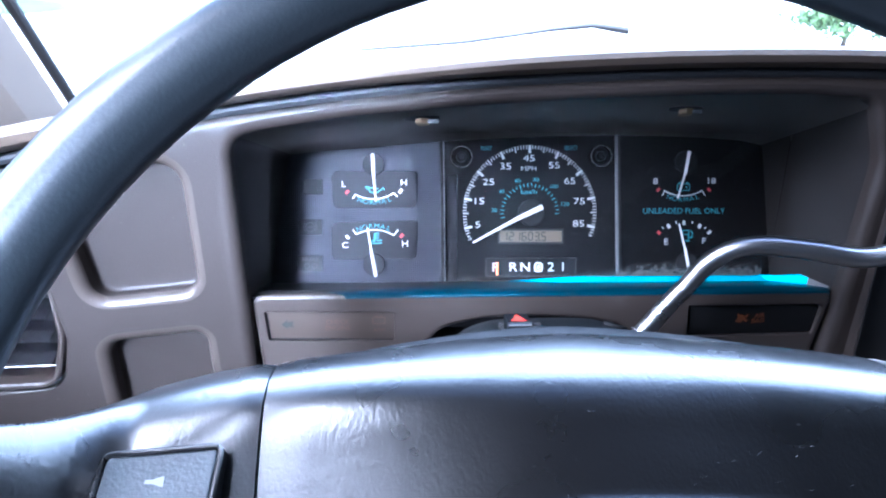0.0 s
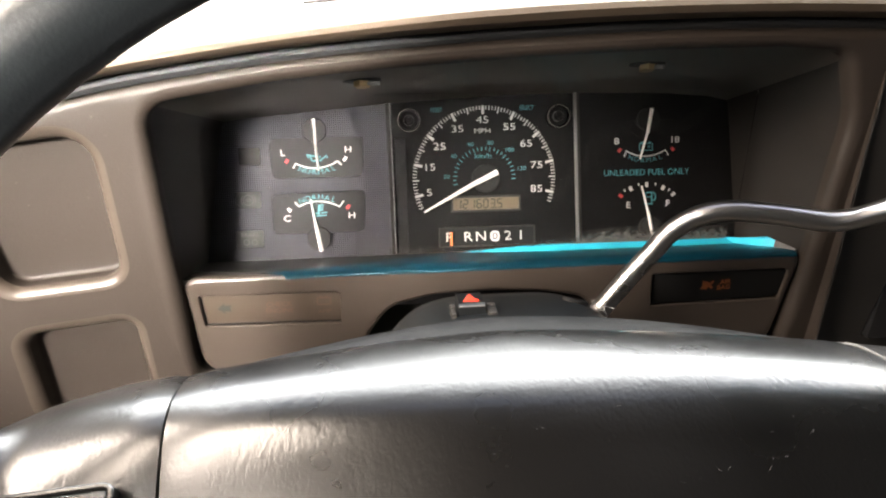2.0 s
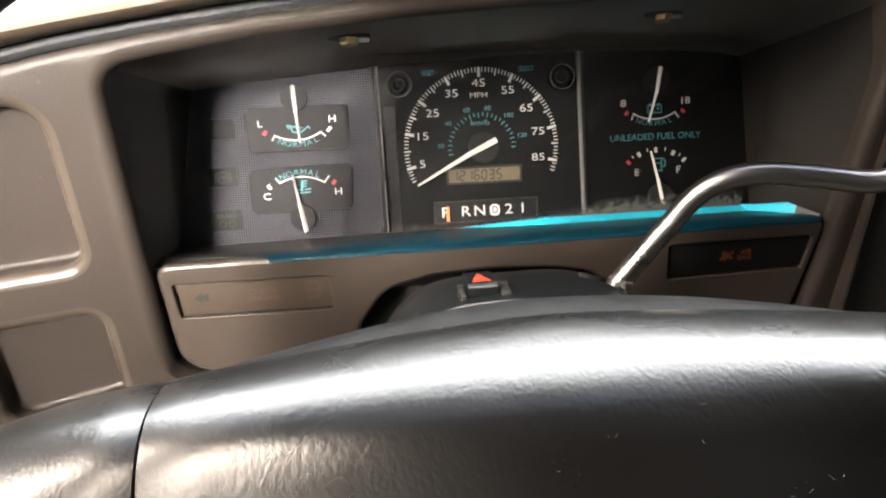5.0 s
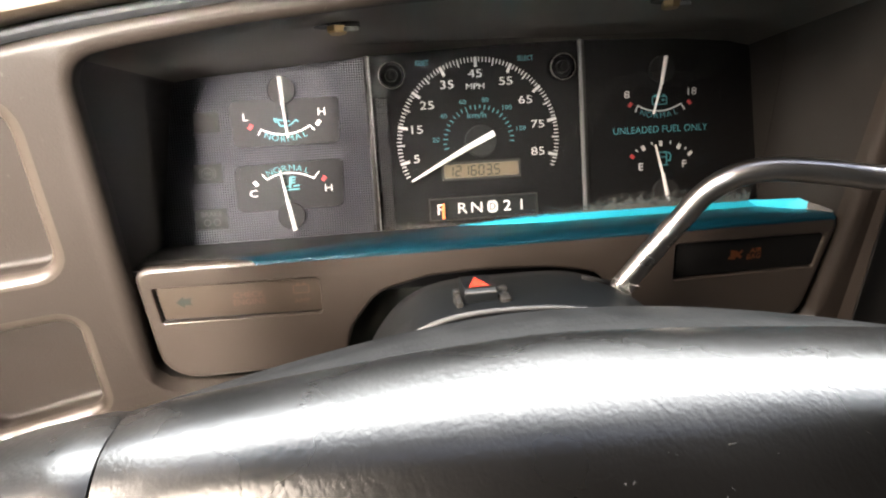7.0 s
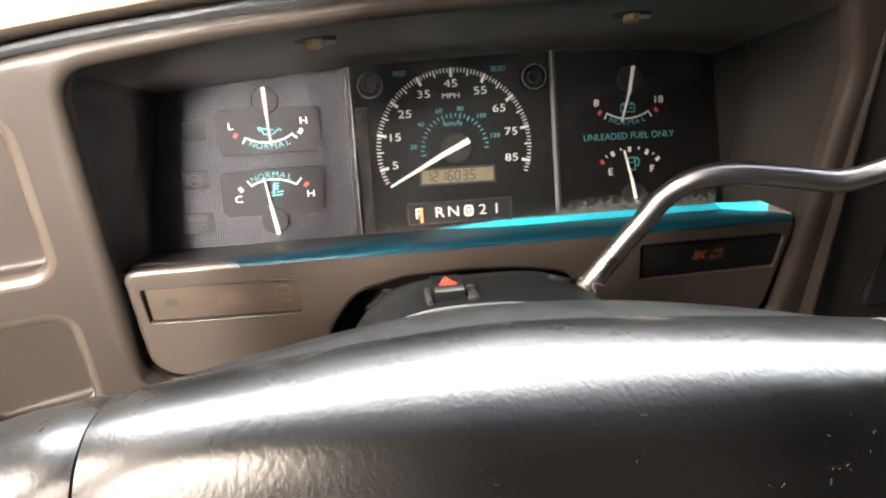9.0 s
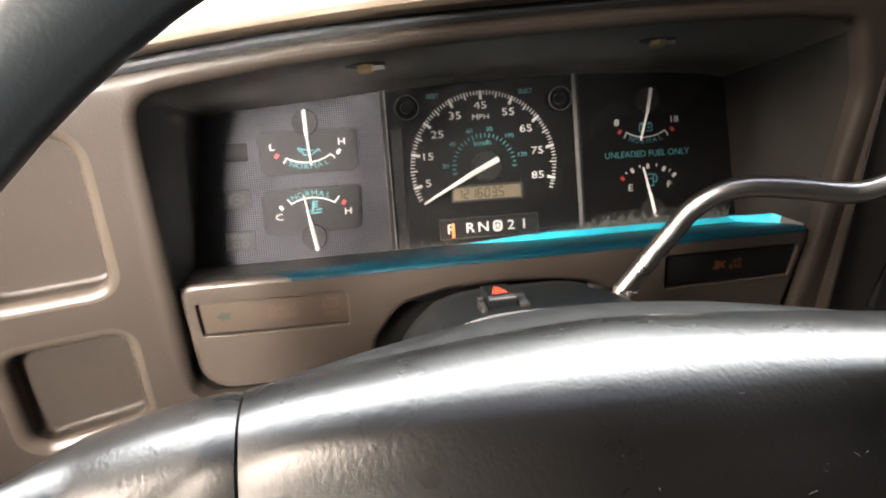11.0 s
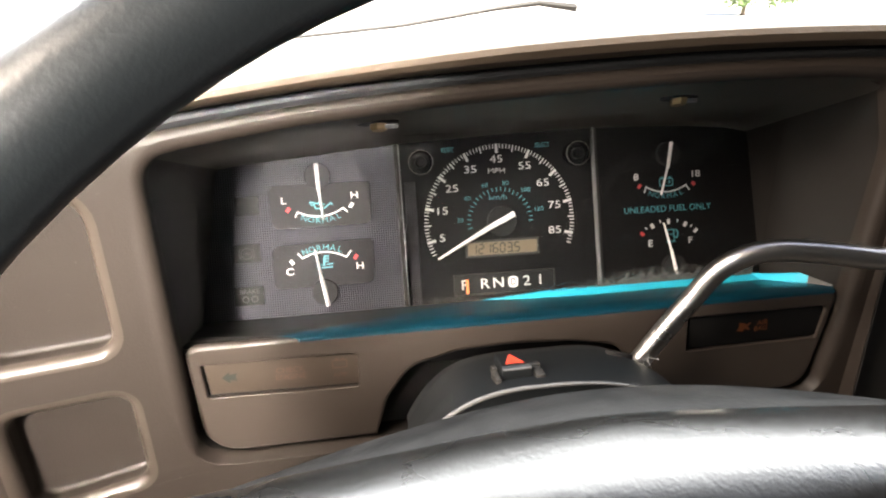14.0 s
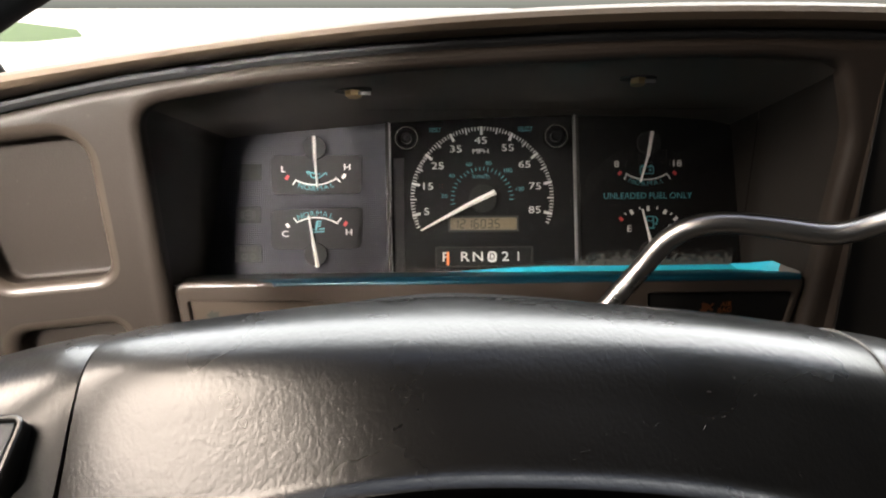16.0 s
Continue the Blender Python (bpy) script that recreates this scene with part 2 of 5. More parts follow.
# ---- shape helpers (all lengths in metres, in the dash's own axes: x right, y towards the front of the van, z up) ----
BASE = {}


def thing(name, base, label, category, group="", kind="", m=None):
    ob = new(name)
    ob.empty_display_size = 0.05
    BASE[ob.name] = Vector(base)
    ob.matrix_world = (DASH if m is None else m) @ Matrix.Translation(base)
    return tagged(ob, label, category, group, kind)


def part(name, bm, material, parent, label="", smooth=22.8, weighted=False):
    base = BASE[parent.name]
    bmesh.ops.translate(bm, verts=bm.verts, vec=-base)
    me = bpy.data.meshes.new(name)
    bm.to_mesh(me)
    bm.free()
    me.materials.append(material)
    if smooth:
        me.shade_smooth()
        me.set_sharp_from_angle(angle=radians(smooth))
    ob = new(name, me)
    ob.parent = parent
    if weighted:
        mod = ob.modifiers.new("weighted", "WEIGHTED_NORMAL")
        mod.keep_sharp, mod.weight = True, 90
    BASE[ob.name] = base
    return tagged(ob, label)


def lone(name, bm, material, base, label, category, kind="", group="", m=None, smooth=35.0):
    """A thing that is one mesh."""
    me = bpy.data.meshes.new(name)
    bmesh.ops.translate(bm, verts=bm.verts, vec=-Vector(base))
    bm.to_mesh(me)
    bm.free()
    me.materials.append(material)
    me.shade_smooth()
    me.set_sharp_from_angle(angle=radians(smooth))
    ob = new(name, me)
    BASE[ob.name] = Vector(base)
    ob.matrix_world = (DASH if m is None else m) @ Matrix.Translation(base)
    return tagged(ob, label, category, group, kind)


def fillet(points, n=5):
    """A closed loop of (x, z) with its corners (x, z, radius) rounded."""
    out = []
    for i, (x, z, r) in enumerate(points):
        p, a, b = Vector((x, z)), Vector(points[i - 1][:2]), Vector(points[(i + 1) % len(points)][:2])
        if r <= 0:
            out.append((x, z))
            continue
        u, v = (a - p).normalized(), (b - p).normalized()
        half = math.acos(max(-1, min(1, u.dot(v)))) / 2
        cut = min(r / math.tan(half), (a - p).length * 0.49, (b - p).length * 0.49)
        rr = cut * math.tan(half)
        c = p + (u + v).normalized() * (rr / math.sin(half))
        s, e = p + u * cut - c, p + v * cut - c
        turn = math.atan2(s.x * e.y - s.y * e.x, s.dot(e))
        for k in range(n + 1):
            t = turn * k / n
            out.append((c.x + s.x * math.cos(t) - s.y * math.sin(t), c.y + s.x * math.sin(t) + s.y * math.cos(t)))
    return out


def rrect(cx, cz, w, h, r, n=5):
    return fillet([(cx - w / 2, cz - h / 2, r), (cx + w / 2, cz - h / 2, r), (cx + w / 2, cz + h / 2, r), (cx - w / 2, cz + h / 2, r)], n)


def ring(cx, cz, r, n=24, r2=None):
    return [(cx + r * math.cos(math.tau * k / n), cz + (r2 or r) * math.sin(math.tau * k / n)) for k in range(n)]


def inset(loop, d):
    """The loop moved inwards by d (loops run counter-clockwise)."""
    out = []
    for i, (x, z) in enumerate(loop):
        (ax, az), (bx, bz) = loop[i - 1], loop[(i + 1) % len(loop)]
        t = Vector((bx - ax, bz - az)).normalized()
        out.append((x - t.y * d, z + t.x * d))
    return out


def at_y(loop, y):
    return [(x, y(x, z) if callable(y) else y, z) for x, z in loop]


def loft(bm, loops, cap0=False, cap1=False, closed=True):
    rows = [[bm.verts.new(p) for p in loop] for loop in loops]
    for a, b in zip(rows, rows[1:]):
        n = len(a)
        for i in range(n if closed else n - 1):
            bm.faces.new((a[i], a[(i + 1) % n], b[(i + 1) % n], b[i]))
    if cap0:
        bm.faces.new(list(reversed(rows[0])))
    if cap1:
        bm.faces.new(rows[-1])
    return rows


def tidy(bm):
    bmesh.ops.remove_doubles(bm, verts=bm.verts, dist=1e-6)
    bmesh.ops.recalc_face_normals(bm, faces=bm.faces)
    return bm


def plate(loop, front, back, edge=0.001):
    """A solid plate whose face looks at the driver, with its front edge rounded."""
    bm = bmesh.new()
    f = (lambda d: (lambda x, z: front(x, z) + d)) if callable(front) else (lambda d: front + d)
    loft(bm, [at_y(loop, back), at_y(loop, f(edge)), at_y(inset(loop, edge * 0.3), f(edge * 0.3)), at_y(inset(loop, edge), f(0))], True, True)
    return tidy(bm)


def frame_ring(loop, width, front, back, edge=0.0008):
    """A raised frame round a loop."""
    bm = bmesh.new()
    i1, i2 = inset(loop, edge), inset(loop, width - edge)
    inner = inset(loop, width)
    rows = loft(bm, [at_y(loop, back), at_y(loop, front + edge), at_y(i1, front), at_y(i2, front), at_y(inner, front + edge), at_y(inner, back)])
    a, b = rows[-1], rows[0]
    for i in range(len(a)):
        bm.faces.new((a[i], a[(i + 1) % len(a)], b[(i + 1) % len(a)], b[i]))
    return tidy(bm)


def sheet(outer, holes, y):
    """A face with holes in it, looking at the driver."""
    bm = bmesh.new()
    for loop in (outer, *holes):
        vs = [bm.verts.new(p) for p in at_y(loop, 0.0)]
        for i in range(len(vs)):
            bm.edges.new((vs[i - 1], vs[i]))
    bmesh.ops.triangle_fill(bm, edges=bm.edges[:], use_beauty=True, normal=(0, -1, 0))
    if callable(y):
        for _ in range(4):
            long = [e for e in bm.edges if len(e.link_faces) == 2 and e.calc_length() > 0.022]
            if long:
                bmesh.ops.subdivide_edges(bm, edges=long, cuts=1)
                bmesh.ops.triangulate(bm, faces=[f for f in bm.faces if len(f.verts) > 3])
    for v in bm.verts:
        v.co.y = y(v.co.x, v.co.z) if callable(y) else y
    return bm


def box(x0, x1, y0, y1, z0, z1, edge=0.0):
    bm = bmesh.new()
    bmesh.ops.create_cube(bm, size=1)
    for v in bm.verts:
        v.co = (x0 if v.co.x < 0 else x1, y0 if v.co.y < 0 else y1, z0 if v.co.z < 0 else z1)
    if edge:
        bmesh.ops.bevel(bm, geom=bm.edges[:], offset=edge, segments=3, profile=0.5, affect="EDGES")
    return bm


def tube(points, radius, n=14, caps=True):
    """A round bar along points (x, y, z); radius may be one number or one a point."""
    bm = bmesh.new()
    ps = [Vector(p) for p in points]
    rs = radius if hasattr(radius, "__len__") else [radius] * len(ps)
    loops, side_way = [], None
    for i, p in enumerate(ps):
        t = (ps[min(i + 1, len(ps) - 1)] - ps[max(i - 1, 0)]).normalized()
        if side_way is None:
            side_way = t.orthogonal().normalized()
        side_way = (side_way - t * side_way.dot(t)).normalized()
        up = t.cross(side_way)
        loops.append([p + rs[i] * (math.cos(math.tau * k / n) * side_way + math.sin(math.tau * k / n) * up) for k in range(n)])
    loft(bm, loops, caps, caps)
    return tidy(bm)


def spline(points, n=8):
    """A smooth run through points."""
    ps = [Vector(p) for p in points]
    ps = [2 * ps[0] - ps[1], *ps, 2 * ps[-1] - ps[-2]]
    out = []
    for i in range(1, len(ps) - 2):
        for k in range(n):
            t = k / n
            a, b, c, d = ps[i - 1:i + 3]
            out.append(0.5 * ((2 * b) + (c - a) * t + (2 * a - 5 * b + 4 * c - d) * t * t + (3 * b - a - 3 * c + d) * t ** 3))
    return out + [ps[-2]]


def smooth(a, b, x):
    t = max(0.0, min(1.0, (x - a) / (b - a)))
    return t * t * (3 - 2 * t)


def lettering(body, size, x, z, y, wide=1.0, turn=0.0, thick=0.0, align="CENTER"):
    """Flat letters that face the driver, centred on (x, z)."""
    cu = bpy.data.curves.new("lettering", "FONT")
    cu.body, cu.size, cu.align_x, cu.align_y, cu.offset, cu.resolution_u = body, size, align, "CENTER", thick, 3
    ob = bpy.data.objects.new("lettering", cu)
    me = bpy.data.meshes.new_from_object(ob)
    bm = bmesh.new()
    bm.from_mesh(me)
    bpy.data.objects.remove(ob)
    bpy.data.curves.remove(cu)
    bpy.data.meshes.remove(me)
    c, s = math.cos(turn), math.sin(turn)
    for v in bm.verts:
        a, b = v.co.x * wide, v.co.y
        v.co = (x + a * c - b * s, y, z + a * s + b * c)
    return bm


def curved(body, size, cx, cz, r, middle, y, step, wide=1.1):
    """Letters along an arc round (cx, cz): middle in degrees; above the centre they run clockwise, below it counter-clockwise."""
    bm = bmesh.new()
    down = middle < 0
    for i, ch in enumerate(body):
        k = i - (len(body) - 1) / 2
        ang = radians(middle + (k if down else -k) * step)
        one = lettering(ch, size, cx + r * math.cos(ang), cz + r * math.sin(ang), y, wide, ang + (math.pi / 2 if down else -math.pi / 2), -0.00004)
        me = bpy.data.meshes.new("letter")
        one.to_mesh(me)
        one.free()
        bm.from_mesh(me)
        bpy.data.meshes.remove(me)
    return bm


def strip(x0, z0, x1, z1, w0, w1, y):
    """A flat tapered bar from one end to the other, facing the driver."""
    a, b = Vector((x0, z0)), Vector((x1, z1))
    s = Vector((-(b - a).y, (b - a).x)).normalized()
    bm = bmesh.new()
    bm.faces.new([bm.verts.new((p.x, y, p.y)) for p in (a - s * w0 / 2, b - s * w1 / 2, b + s * w1 / 2, a + s * w0 / 2)])
    bmesh.ops.recalc_face_normals(bm, faces=bm.faces)
    if bm.faces[0].normal.y > 0:
        bmesh.ops.reverse_faces(bm, faces=bm.faces[:])
    return bm


def merge(*bms):
    out = bmesh.new()
    for b in bms:
        me = bpy.data.meshes.new("piece")
        b.to_mesh(me)
        b.free()
        out.from_mesh(me)
        bpy.data.meshes.remove(me)
    return out


def arc(cx, cz, r, a0, a1, w, y, n=18):
    bm = bmesh.new()
    rows = []
    for k in range(n + 1):
        a = radians(a0 + (a1 - a0) * k / n)
        rows.append([bm.verts.new((cx + q * math.cos(a), y, cz + q * math.sin(a))) for q in (r - w / 2, r + w / 2)])
    for p, q in zip(rows, rows[1:]):
        bm.faces.new((p[0], p[1], q[1], q[0]))
    bmesh.ops.recalc_face_normals(bm, faces=bm.faces)
    return bm


def disc(cx, cz, r, front, back, edge=0.0006, n=28):
    return plate(ring(cx, cz, r, n), front, back, edge)


# ---- dashboard: pad, bezel, housing, ledge ----
dash = thing("dashboard", (0.09, 0.42, 1.20), "grey moulded plastic van dashboard with a padded top", "dashboard")


def bezel_y(x, z):
    """How far off the bezel's face stands: nearer at the brow, and nearer towards the door."""
    return 0.4095 - 0.19 * (max(z, 1.12) - 1.277) + 0.15 * min(0.0, x + 0.11)


def rise(x):
    """The bezel's upper edge swells a little over the left dials."""
    return 0.0040 * smooth(-0.20, -0.10, x) * (1 - 0.65 * smooth(-0.06, 0.10, x))


def brow(x):
    """Height of the bezel's upper edge along the dash."""
    u = (x - 0.21) / 0.37
    return 1.3965 - 0.0315 * u * u - 0.004 * max(0, -u - 0.4) + rise(x)


OPEN = [(-0.0990, 1.1985, 0.016), (-0.1008, 1.365, 0.016), (-0.075, 1.3697, 0.03), (-0.03, 1.3764, 0.05), (0.03, 1.3816, 0.06), (0.09, 1.3852, 0.06),
        (0.16, 1.3880, 0.05), (0.225, 1.3885, 0.03), (0.262, 1.386, 0.012), (0.275, 1.350, 0.05), (0.272, 1.255, 0.05), (0.2665, 1.1985, 0.016)]
opening = inset(list(reversed(fillet(OPEN, 5))), -0.0055)
cubby_1 = inset(fillet([(-0.1880, 1.2665, 0.014), (-0.1248, 1.2700, 0.012), (-0.1258, 1.3555, 0.017), (-0.2000, 1.3470, 0.016)], 6), -0.0037)
cubby_2 = inset(fillet([(-0.1855, 1.1795, 0.012), (-0.1232, 1.1895, 0.010), (-0.1240, 1.2472, 0.010), (-0.1865, 1.2432, 0.012)], 6), -0.0037)
vent_hole = fillet([(-0.300, 1.208, 0.012), (-0.209, 1.211, 0.018), (-0.2015, 1.245, 0.03), (-0.206, 1.292, 0.014), (-0.300, 1.290, 0.012)], 5)
xs = [-0.335 + 0.619 * k / 40 for k in range(41)]
outer = [(-0.335, 1.02), (0.284, 1.02)] + [(x, brow(x) - 0.0062) for x in reversed(xs)]
bm = sheet(outer, [opening, cubby_1, cubby_2, vent_hole], bezel_y)


def rounded(loop, r, n=4):
    """Rows of a rounded edge that turns back into a hole in the bezel."""
    rows = []
    for k in range(n + 1):
        a = math.pi / 2 * k / n
        rows.append(at_y(inset(loop, r * math.sin(a)), lambda x, z: bezel_y(x, z) + r * (1 - math.cos(a))))
    return rows


def pocket(bm, loop, r, depth):
    """Wall and floor of a pocket behind its lip."""
    last = inset(loop, r)
    rows = [at_y(last, lambda x, z: bezel_y(x, z) + r)]
    for k in range(4):
        a = math.pi / 2 * k / 3
        rows.append(at_y(inset(last, 0.003 * (1 - math.cos(a))), lambda x, z: bezel_y(x, z) + depth - 0.003 + 0.003 * math.sin(a)))
    loft(bm, rows, False, True)


# the opening's edge: rounded all round, but a flat shelf along the bottom
rows = []
for k in range(6):
    a = math.pi / 2 * min(k, 4) / 4
    round_in, round_back = 0.006 * math.sin(a), 0.006 * (1 - math.cos(a)) + (0.006 if k == 5 else 0)
    flat_in, flat_back = ((0, 0), (0.0004, 0.0003), (0.0007, 0.0010), (0.0022, 0.0045), (0.0038, 0.0080), (0.0048, 0.0110))[k]
    rows.append([])
    for (x, z), (rx, rz), (fx, fz) in zip(opening, inset(opening, round_in), inset(opening, flat_in)):
        w = 1 - smooth(1.200, 1.210, z)
        rows[-1].append((rx + (fx - rx) * w, bezel_y(x, z) + round_back + (flat_back - round_back) * w, rz + (fz - rz) * w))
loft(bm, rows)
# rounded upper edge
for k in range(4):
    a, b = (math.pi / 2 * j / 4 for j in (k, k + 1))
    loft(bm, [[(x, bezel_y(x, brow(x) - 0.0062) + 0.0045 * (1 - math.cos(c)), brow(x) - 0.0062 + 0.0060 * math.sin(c)) for x in xs] for c in (a, b)], closed=False)
for loop in (cubby_1, cubby_2):
    pocket(bm, loop, 0.0065, 0.0165)
loft(bm, rounded(vent_hole, 0.0025) + [at_y(inset(vent_hole, 0.0025), lambda x, z: bezel_y(x, z) + 0.02)])
tidy(bm)
bezel = part("bezel", bm, M_BEZEL, dash, "grey grained plastic bezel with two shallow pockets", 50, True)
# lips in the lightened plastic: window glow put into their colour
for loop in (cubby_1, cubby_2):
    bm = bmesh.new()
    loft(bm, rounded(loop, 0.0065, 6))
    part("pocket_lip", tidy(bm), M_LIP, bezel, "rubbed shiny rounded lip, window glow in its paler tone", 60)

# trim ridges and padded brow above the bezel
def run_strip(section, x0, x1, n=60):
    """A strip along the brow from (offset y, offset z) pairs taken from the brow line."""
    bm = bmesh.new()
    loops = []
    for k in range(n + 1):
        x = x0 + (x1 - x0) * k / n
        loops.append([(x, bezel_y(x, 1.394) + dy, brow(x) + dz - rise(x) * smooth(0.006, 0.014, dz)) for dy, dz in section])
    loft(bm, loops, True, True)
    return tidy(bm)


part("trim_ridge", run_strip([(0.0052, -0.0010), (0.0038, 0.0003), (0.0030, 0.0015), (0.0032, 0.0030), (0.0044, 0.0041), (0.0075, 0.0046), (0.02, 0.0046), (0.02, -0.0010)], -0.335, 0.75), M_TRIM, dash, "dark grey trim ridge")
# black strip in place of the shadow under the pad's edge
part("pad_shade_strip", run_strip([(0.0062, 0.0040), (0.0055, 0.0056), (0.02, 0.0056), (0.02, 0.0040)], -0.335, 0.75), M_BLACK, dash)
pad = [(0.005, 0.0050), (-0.002, 0.0056), (-0.0075, 0.0080), (-0.0100, 0.0125), (-0.0085, 0.0155), (-0.003, 0.0178), (0.012, 0.0185), (0.10, 0.012), (0.25, -0.004), (0.42, -0.03), (0.42, -0.06), (0.10, -0.008), (0.03, 0.0056)]
part("top_pad", run_strip(pad, -0.42, 1.10, 90), M_PAD, dash, "tan-grey padded vinyl dash top")

# tunnel between the bezel's opening and the dials
F = 0.491
LEAN_BACK = 10.13
FACE = Matrix.Translation((0.09815, 0.49448, 1.30768)) @ pose(0, 0, 0, -LEAN_BACK, 0, -1.17) @ Matrix.Translation((-0.09815, -0.491, -1.30768))


far = list(reversed(fillet([(-0.101, 1.246, 0.004), (-0.0850, 1.3445, 0.006), (-0.038, 1.3482, 0), (0.0236, 1.3535, 0), (0.10, 1.3572, 0), (0.148, 1.3580, 0), (0.207, 1.3567, 0), (0.2535, 1.3530, 0.006), (0.262, 1.246, 0.004)], 5)))


def corners(loop, cuts, n):
    """n even steps between each pair of corner points, so that two loops' corners meet."""
    idx = [min(range(len(loop)), key=lambda i: (loop[i][0] - c[0]) ** 2 + (loop[i][1] - c[1]) ** 2) for c in cuts]
    out = []
    for a, b in zip(idx, idx[1:] + idx[:1]):
        run = loop[a:b + 1] if b > a else loop[a:] + loop[:b + 1]
        ps = [Vector(p) for p in run]
        ds = [0.0]
        for p, q in zip(ps, ps[1:]):
            ds.append(ds[-1] + (q - p).length)
        j = 0
        for k in range(n):
            d = ds[-1] * k / n
            while j < len(ds) - 2 and ds[j + 1] < d:
                j += 1
            out.append(tuple(ps[j].lerp(ps[j + 1], (d - ds[j]) / max(1e-9, ds[j + 1] - ds[j]))))
    return out


near = inset(opening, 0.006)
a_loop = corners(near, [(-0.095, 1.199), (0.263, 1.199), (0.268, 1.383), (-0.096, 1.366)], 24)
b_loop = corners(far, [(-0.101, 1.246), (0.262, 1.246), (0.2535, 1.3530), (-0.0850, 1.3445)], 24)
bm = bmesh.new()
near_ring = [Vector((x, bezel_y(x, z) + 0.020, z - (0.0015 + 0.002 * smooth(0.0, 0.16, x)) * smooth(1.355, 1.366, z))) for x, z in a_loop]
far_ring = [FACE @ Vector((x, F + 0.001, z)) for x, z in b_loop]
loft(bm, [[(x, bezel_y(x, z) + 0.0075, z) for x, z in inset(a_loop, -0.0010)], near_ring, far_ring])
tidy(bm)
housing = part("housing", bm, M_DARK, dash, "dark plastic tunnel round the dials", 40)
housing.data.materials.append(M_ROOF)
# roof faces take the lightened tone
for f in housing.data.polygons:
    if abs(f.normal.z) > 0.7 and f.center.z > 0.08:
        f.material_index = 1

# lower finish panel with an arch over the column, leaning like the bezel
def leaned(bm):
    for v in bm.verts:
        v.co.y += 0.0012 - 0.15 * (v.co.z - 1.254)
    return bm


COL_X = 0.078
panel = list(fillet([(-0.0915, 1.2018, 0.016), (-0.0030, 1.2018, 0), (0.0015, 1.2230, 0.020), (0.0160, 1.2440, 0.024), (0.044, 1.2510, 0.04), (0.0725, 1.2521, 0.03), (0.108, 1.2505, 0.05), (0.138, 1.2450, 0.022), (0.152, 1.225, 0.02),
                     (0.156, 1.2018, 0), (0.259, 1.2022, 0.012), (0.269, 1.2625, 0.004), (-0.0955, 1.2625, 0.004)], 5))
tell_l = fillet([(-0.0905, 1.2338, 0.002), (-0.0102, 1.2318, 0.002), (-0.0102, 1.2540, 0.004), (-0.0920, 1.2550, 0.002)], 4)
tell_r = fillet([(0.1790, 1.2325, 0.002), (0.2630, 1.2335, 0.002), (0.2660, 1.2560, 0.004), (0.177, 1.2560, 0.002)], 4)
bm = sheet(panel, [tell_l, tell_r], 0.42)
for hole in (tell_l, tell_r):
    loft(bm, [at_y(hole, 0.42), at_y(inset(hole, 0.0006), 0.4206), at_y(inset(hole, 0.0006), 0.4235)])
# rounded top edge, ledge and sides
edge_rows = [at_y(panel, 0.42)]
for k in range(1, 5):
    a = math.pi / 2 * k / 4
    edge_rows.append(at_y(inset(panel, -0.003 * math.sin(a)), 0.42 + 0.003 * (1 - math.cos(a))))
edge_rows.append(at_y(inset(panel, -0.003), 0.4242))
loft(bm, edge_rows)
tidy(bm)
part("lower_panel", leaned(bm), M_PANEL, dash, "grey satin plastic panel arched over the steering column", 50, True)
bm = bmesh.new()
ledge_f, ledge_b = 1.2650, 1.2530
loft(bm, [[(x, 0.4225, ledge_f - 0.0012), (x, 0.432, ledge_f - 0.0022), (x, 0.4875, ledge_b - 0.0005), (x, 0.4875, 1.24), (x, 0.43, 1.24)] for x in (-0.101, -0.03, 0.08, 0.18, 0.271)], True, True)
part("ledge", tidy(bm), M_FACE, dash, "black plastic ledge under the dials", 30)


def ledge_z(y):
    return ledge_f - 0.0015 + (ledge_b - ledge_f + 0.0015) * (y - 0.432) / (0.4875 - 0.432)


# overlay that carries the ledge's cyan light as its own colour
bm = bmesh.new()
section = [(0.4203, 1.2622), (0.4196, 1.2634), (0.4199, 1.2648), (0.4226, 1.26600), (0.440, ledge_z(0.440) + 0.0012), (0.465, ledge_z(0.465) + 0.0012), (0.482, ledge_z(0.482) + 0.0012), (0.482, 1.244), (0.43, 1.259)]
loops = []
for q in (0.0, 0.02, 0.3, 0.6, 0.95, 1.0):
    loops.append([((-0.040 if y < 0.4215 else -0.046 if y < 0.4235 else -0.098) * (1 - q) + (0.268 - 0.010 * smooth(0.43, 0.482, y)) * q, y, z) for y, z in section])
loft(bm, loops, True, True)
part("ledge_glow", tidy(bm), M_LEDGE, dash, "ledge overlay with cyan light put into its teal colour", 40)
# strip coloured for the bright light at the back of the ledge
bm = bmesh.new()
loops = []
for k in range(25):
    x = 0.070 + 0.1825 * k / 24
    up = smooth(0.062, 0.130, x)
    yf, zb = 0.4795 - 0.0120 * up, ledge_z(0.4795) + 0.0013 + 0.0030 * up + 0.0004 * noise.noise((x * 90, 0, 0))
    loops.append([(x, yf, ledge_z(yf) + 0.0013), (x, yf + 0.006 * up, ledge_z(yf) + 0.0018 * up + 0.0013), (x, 0.4795, zb), (x, 0.4807, zb), (x, 0.4807, 1.2455), (x, yf, 1.2455)])
loft(bm, loops, True, True)
part("ledge_glow_strip", tidy(bm), M_LEDGE2, dash, "strip against the dials, bright cyan light as its colour")
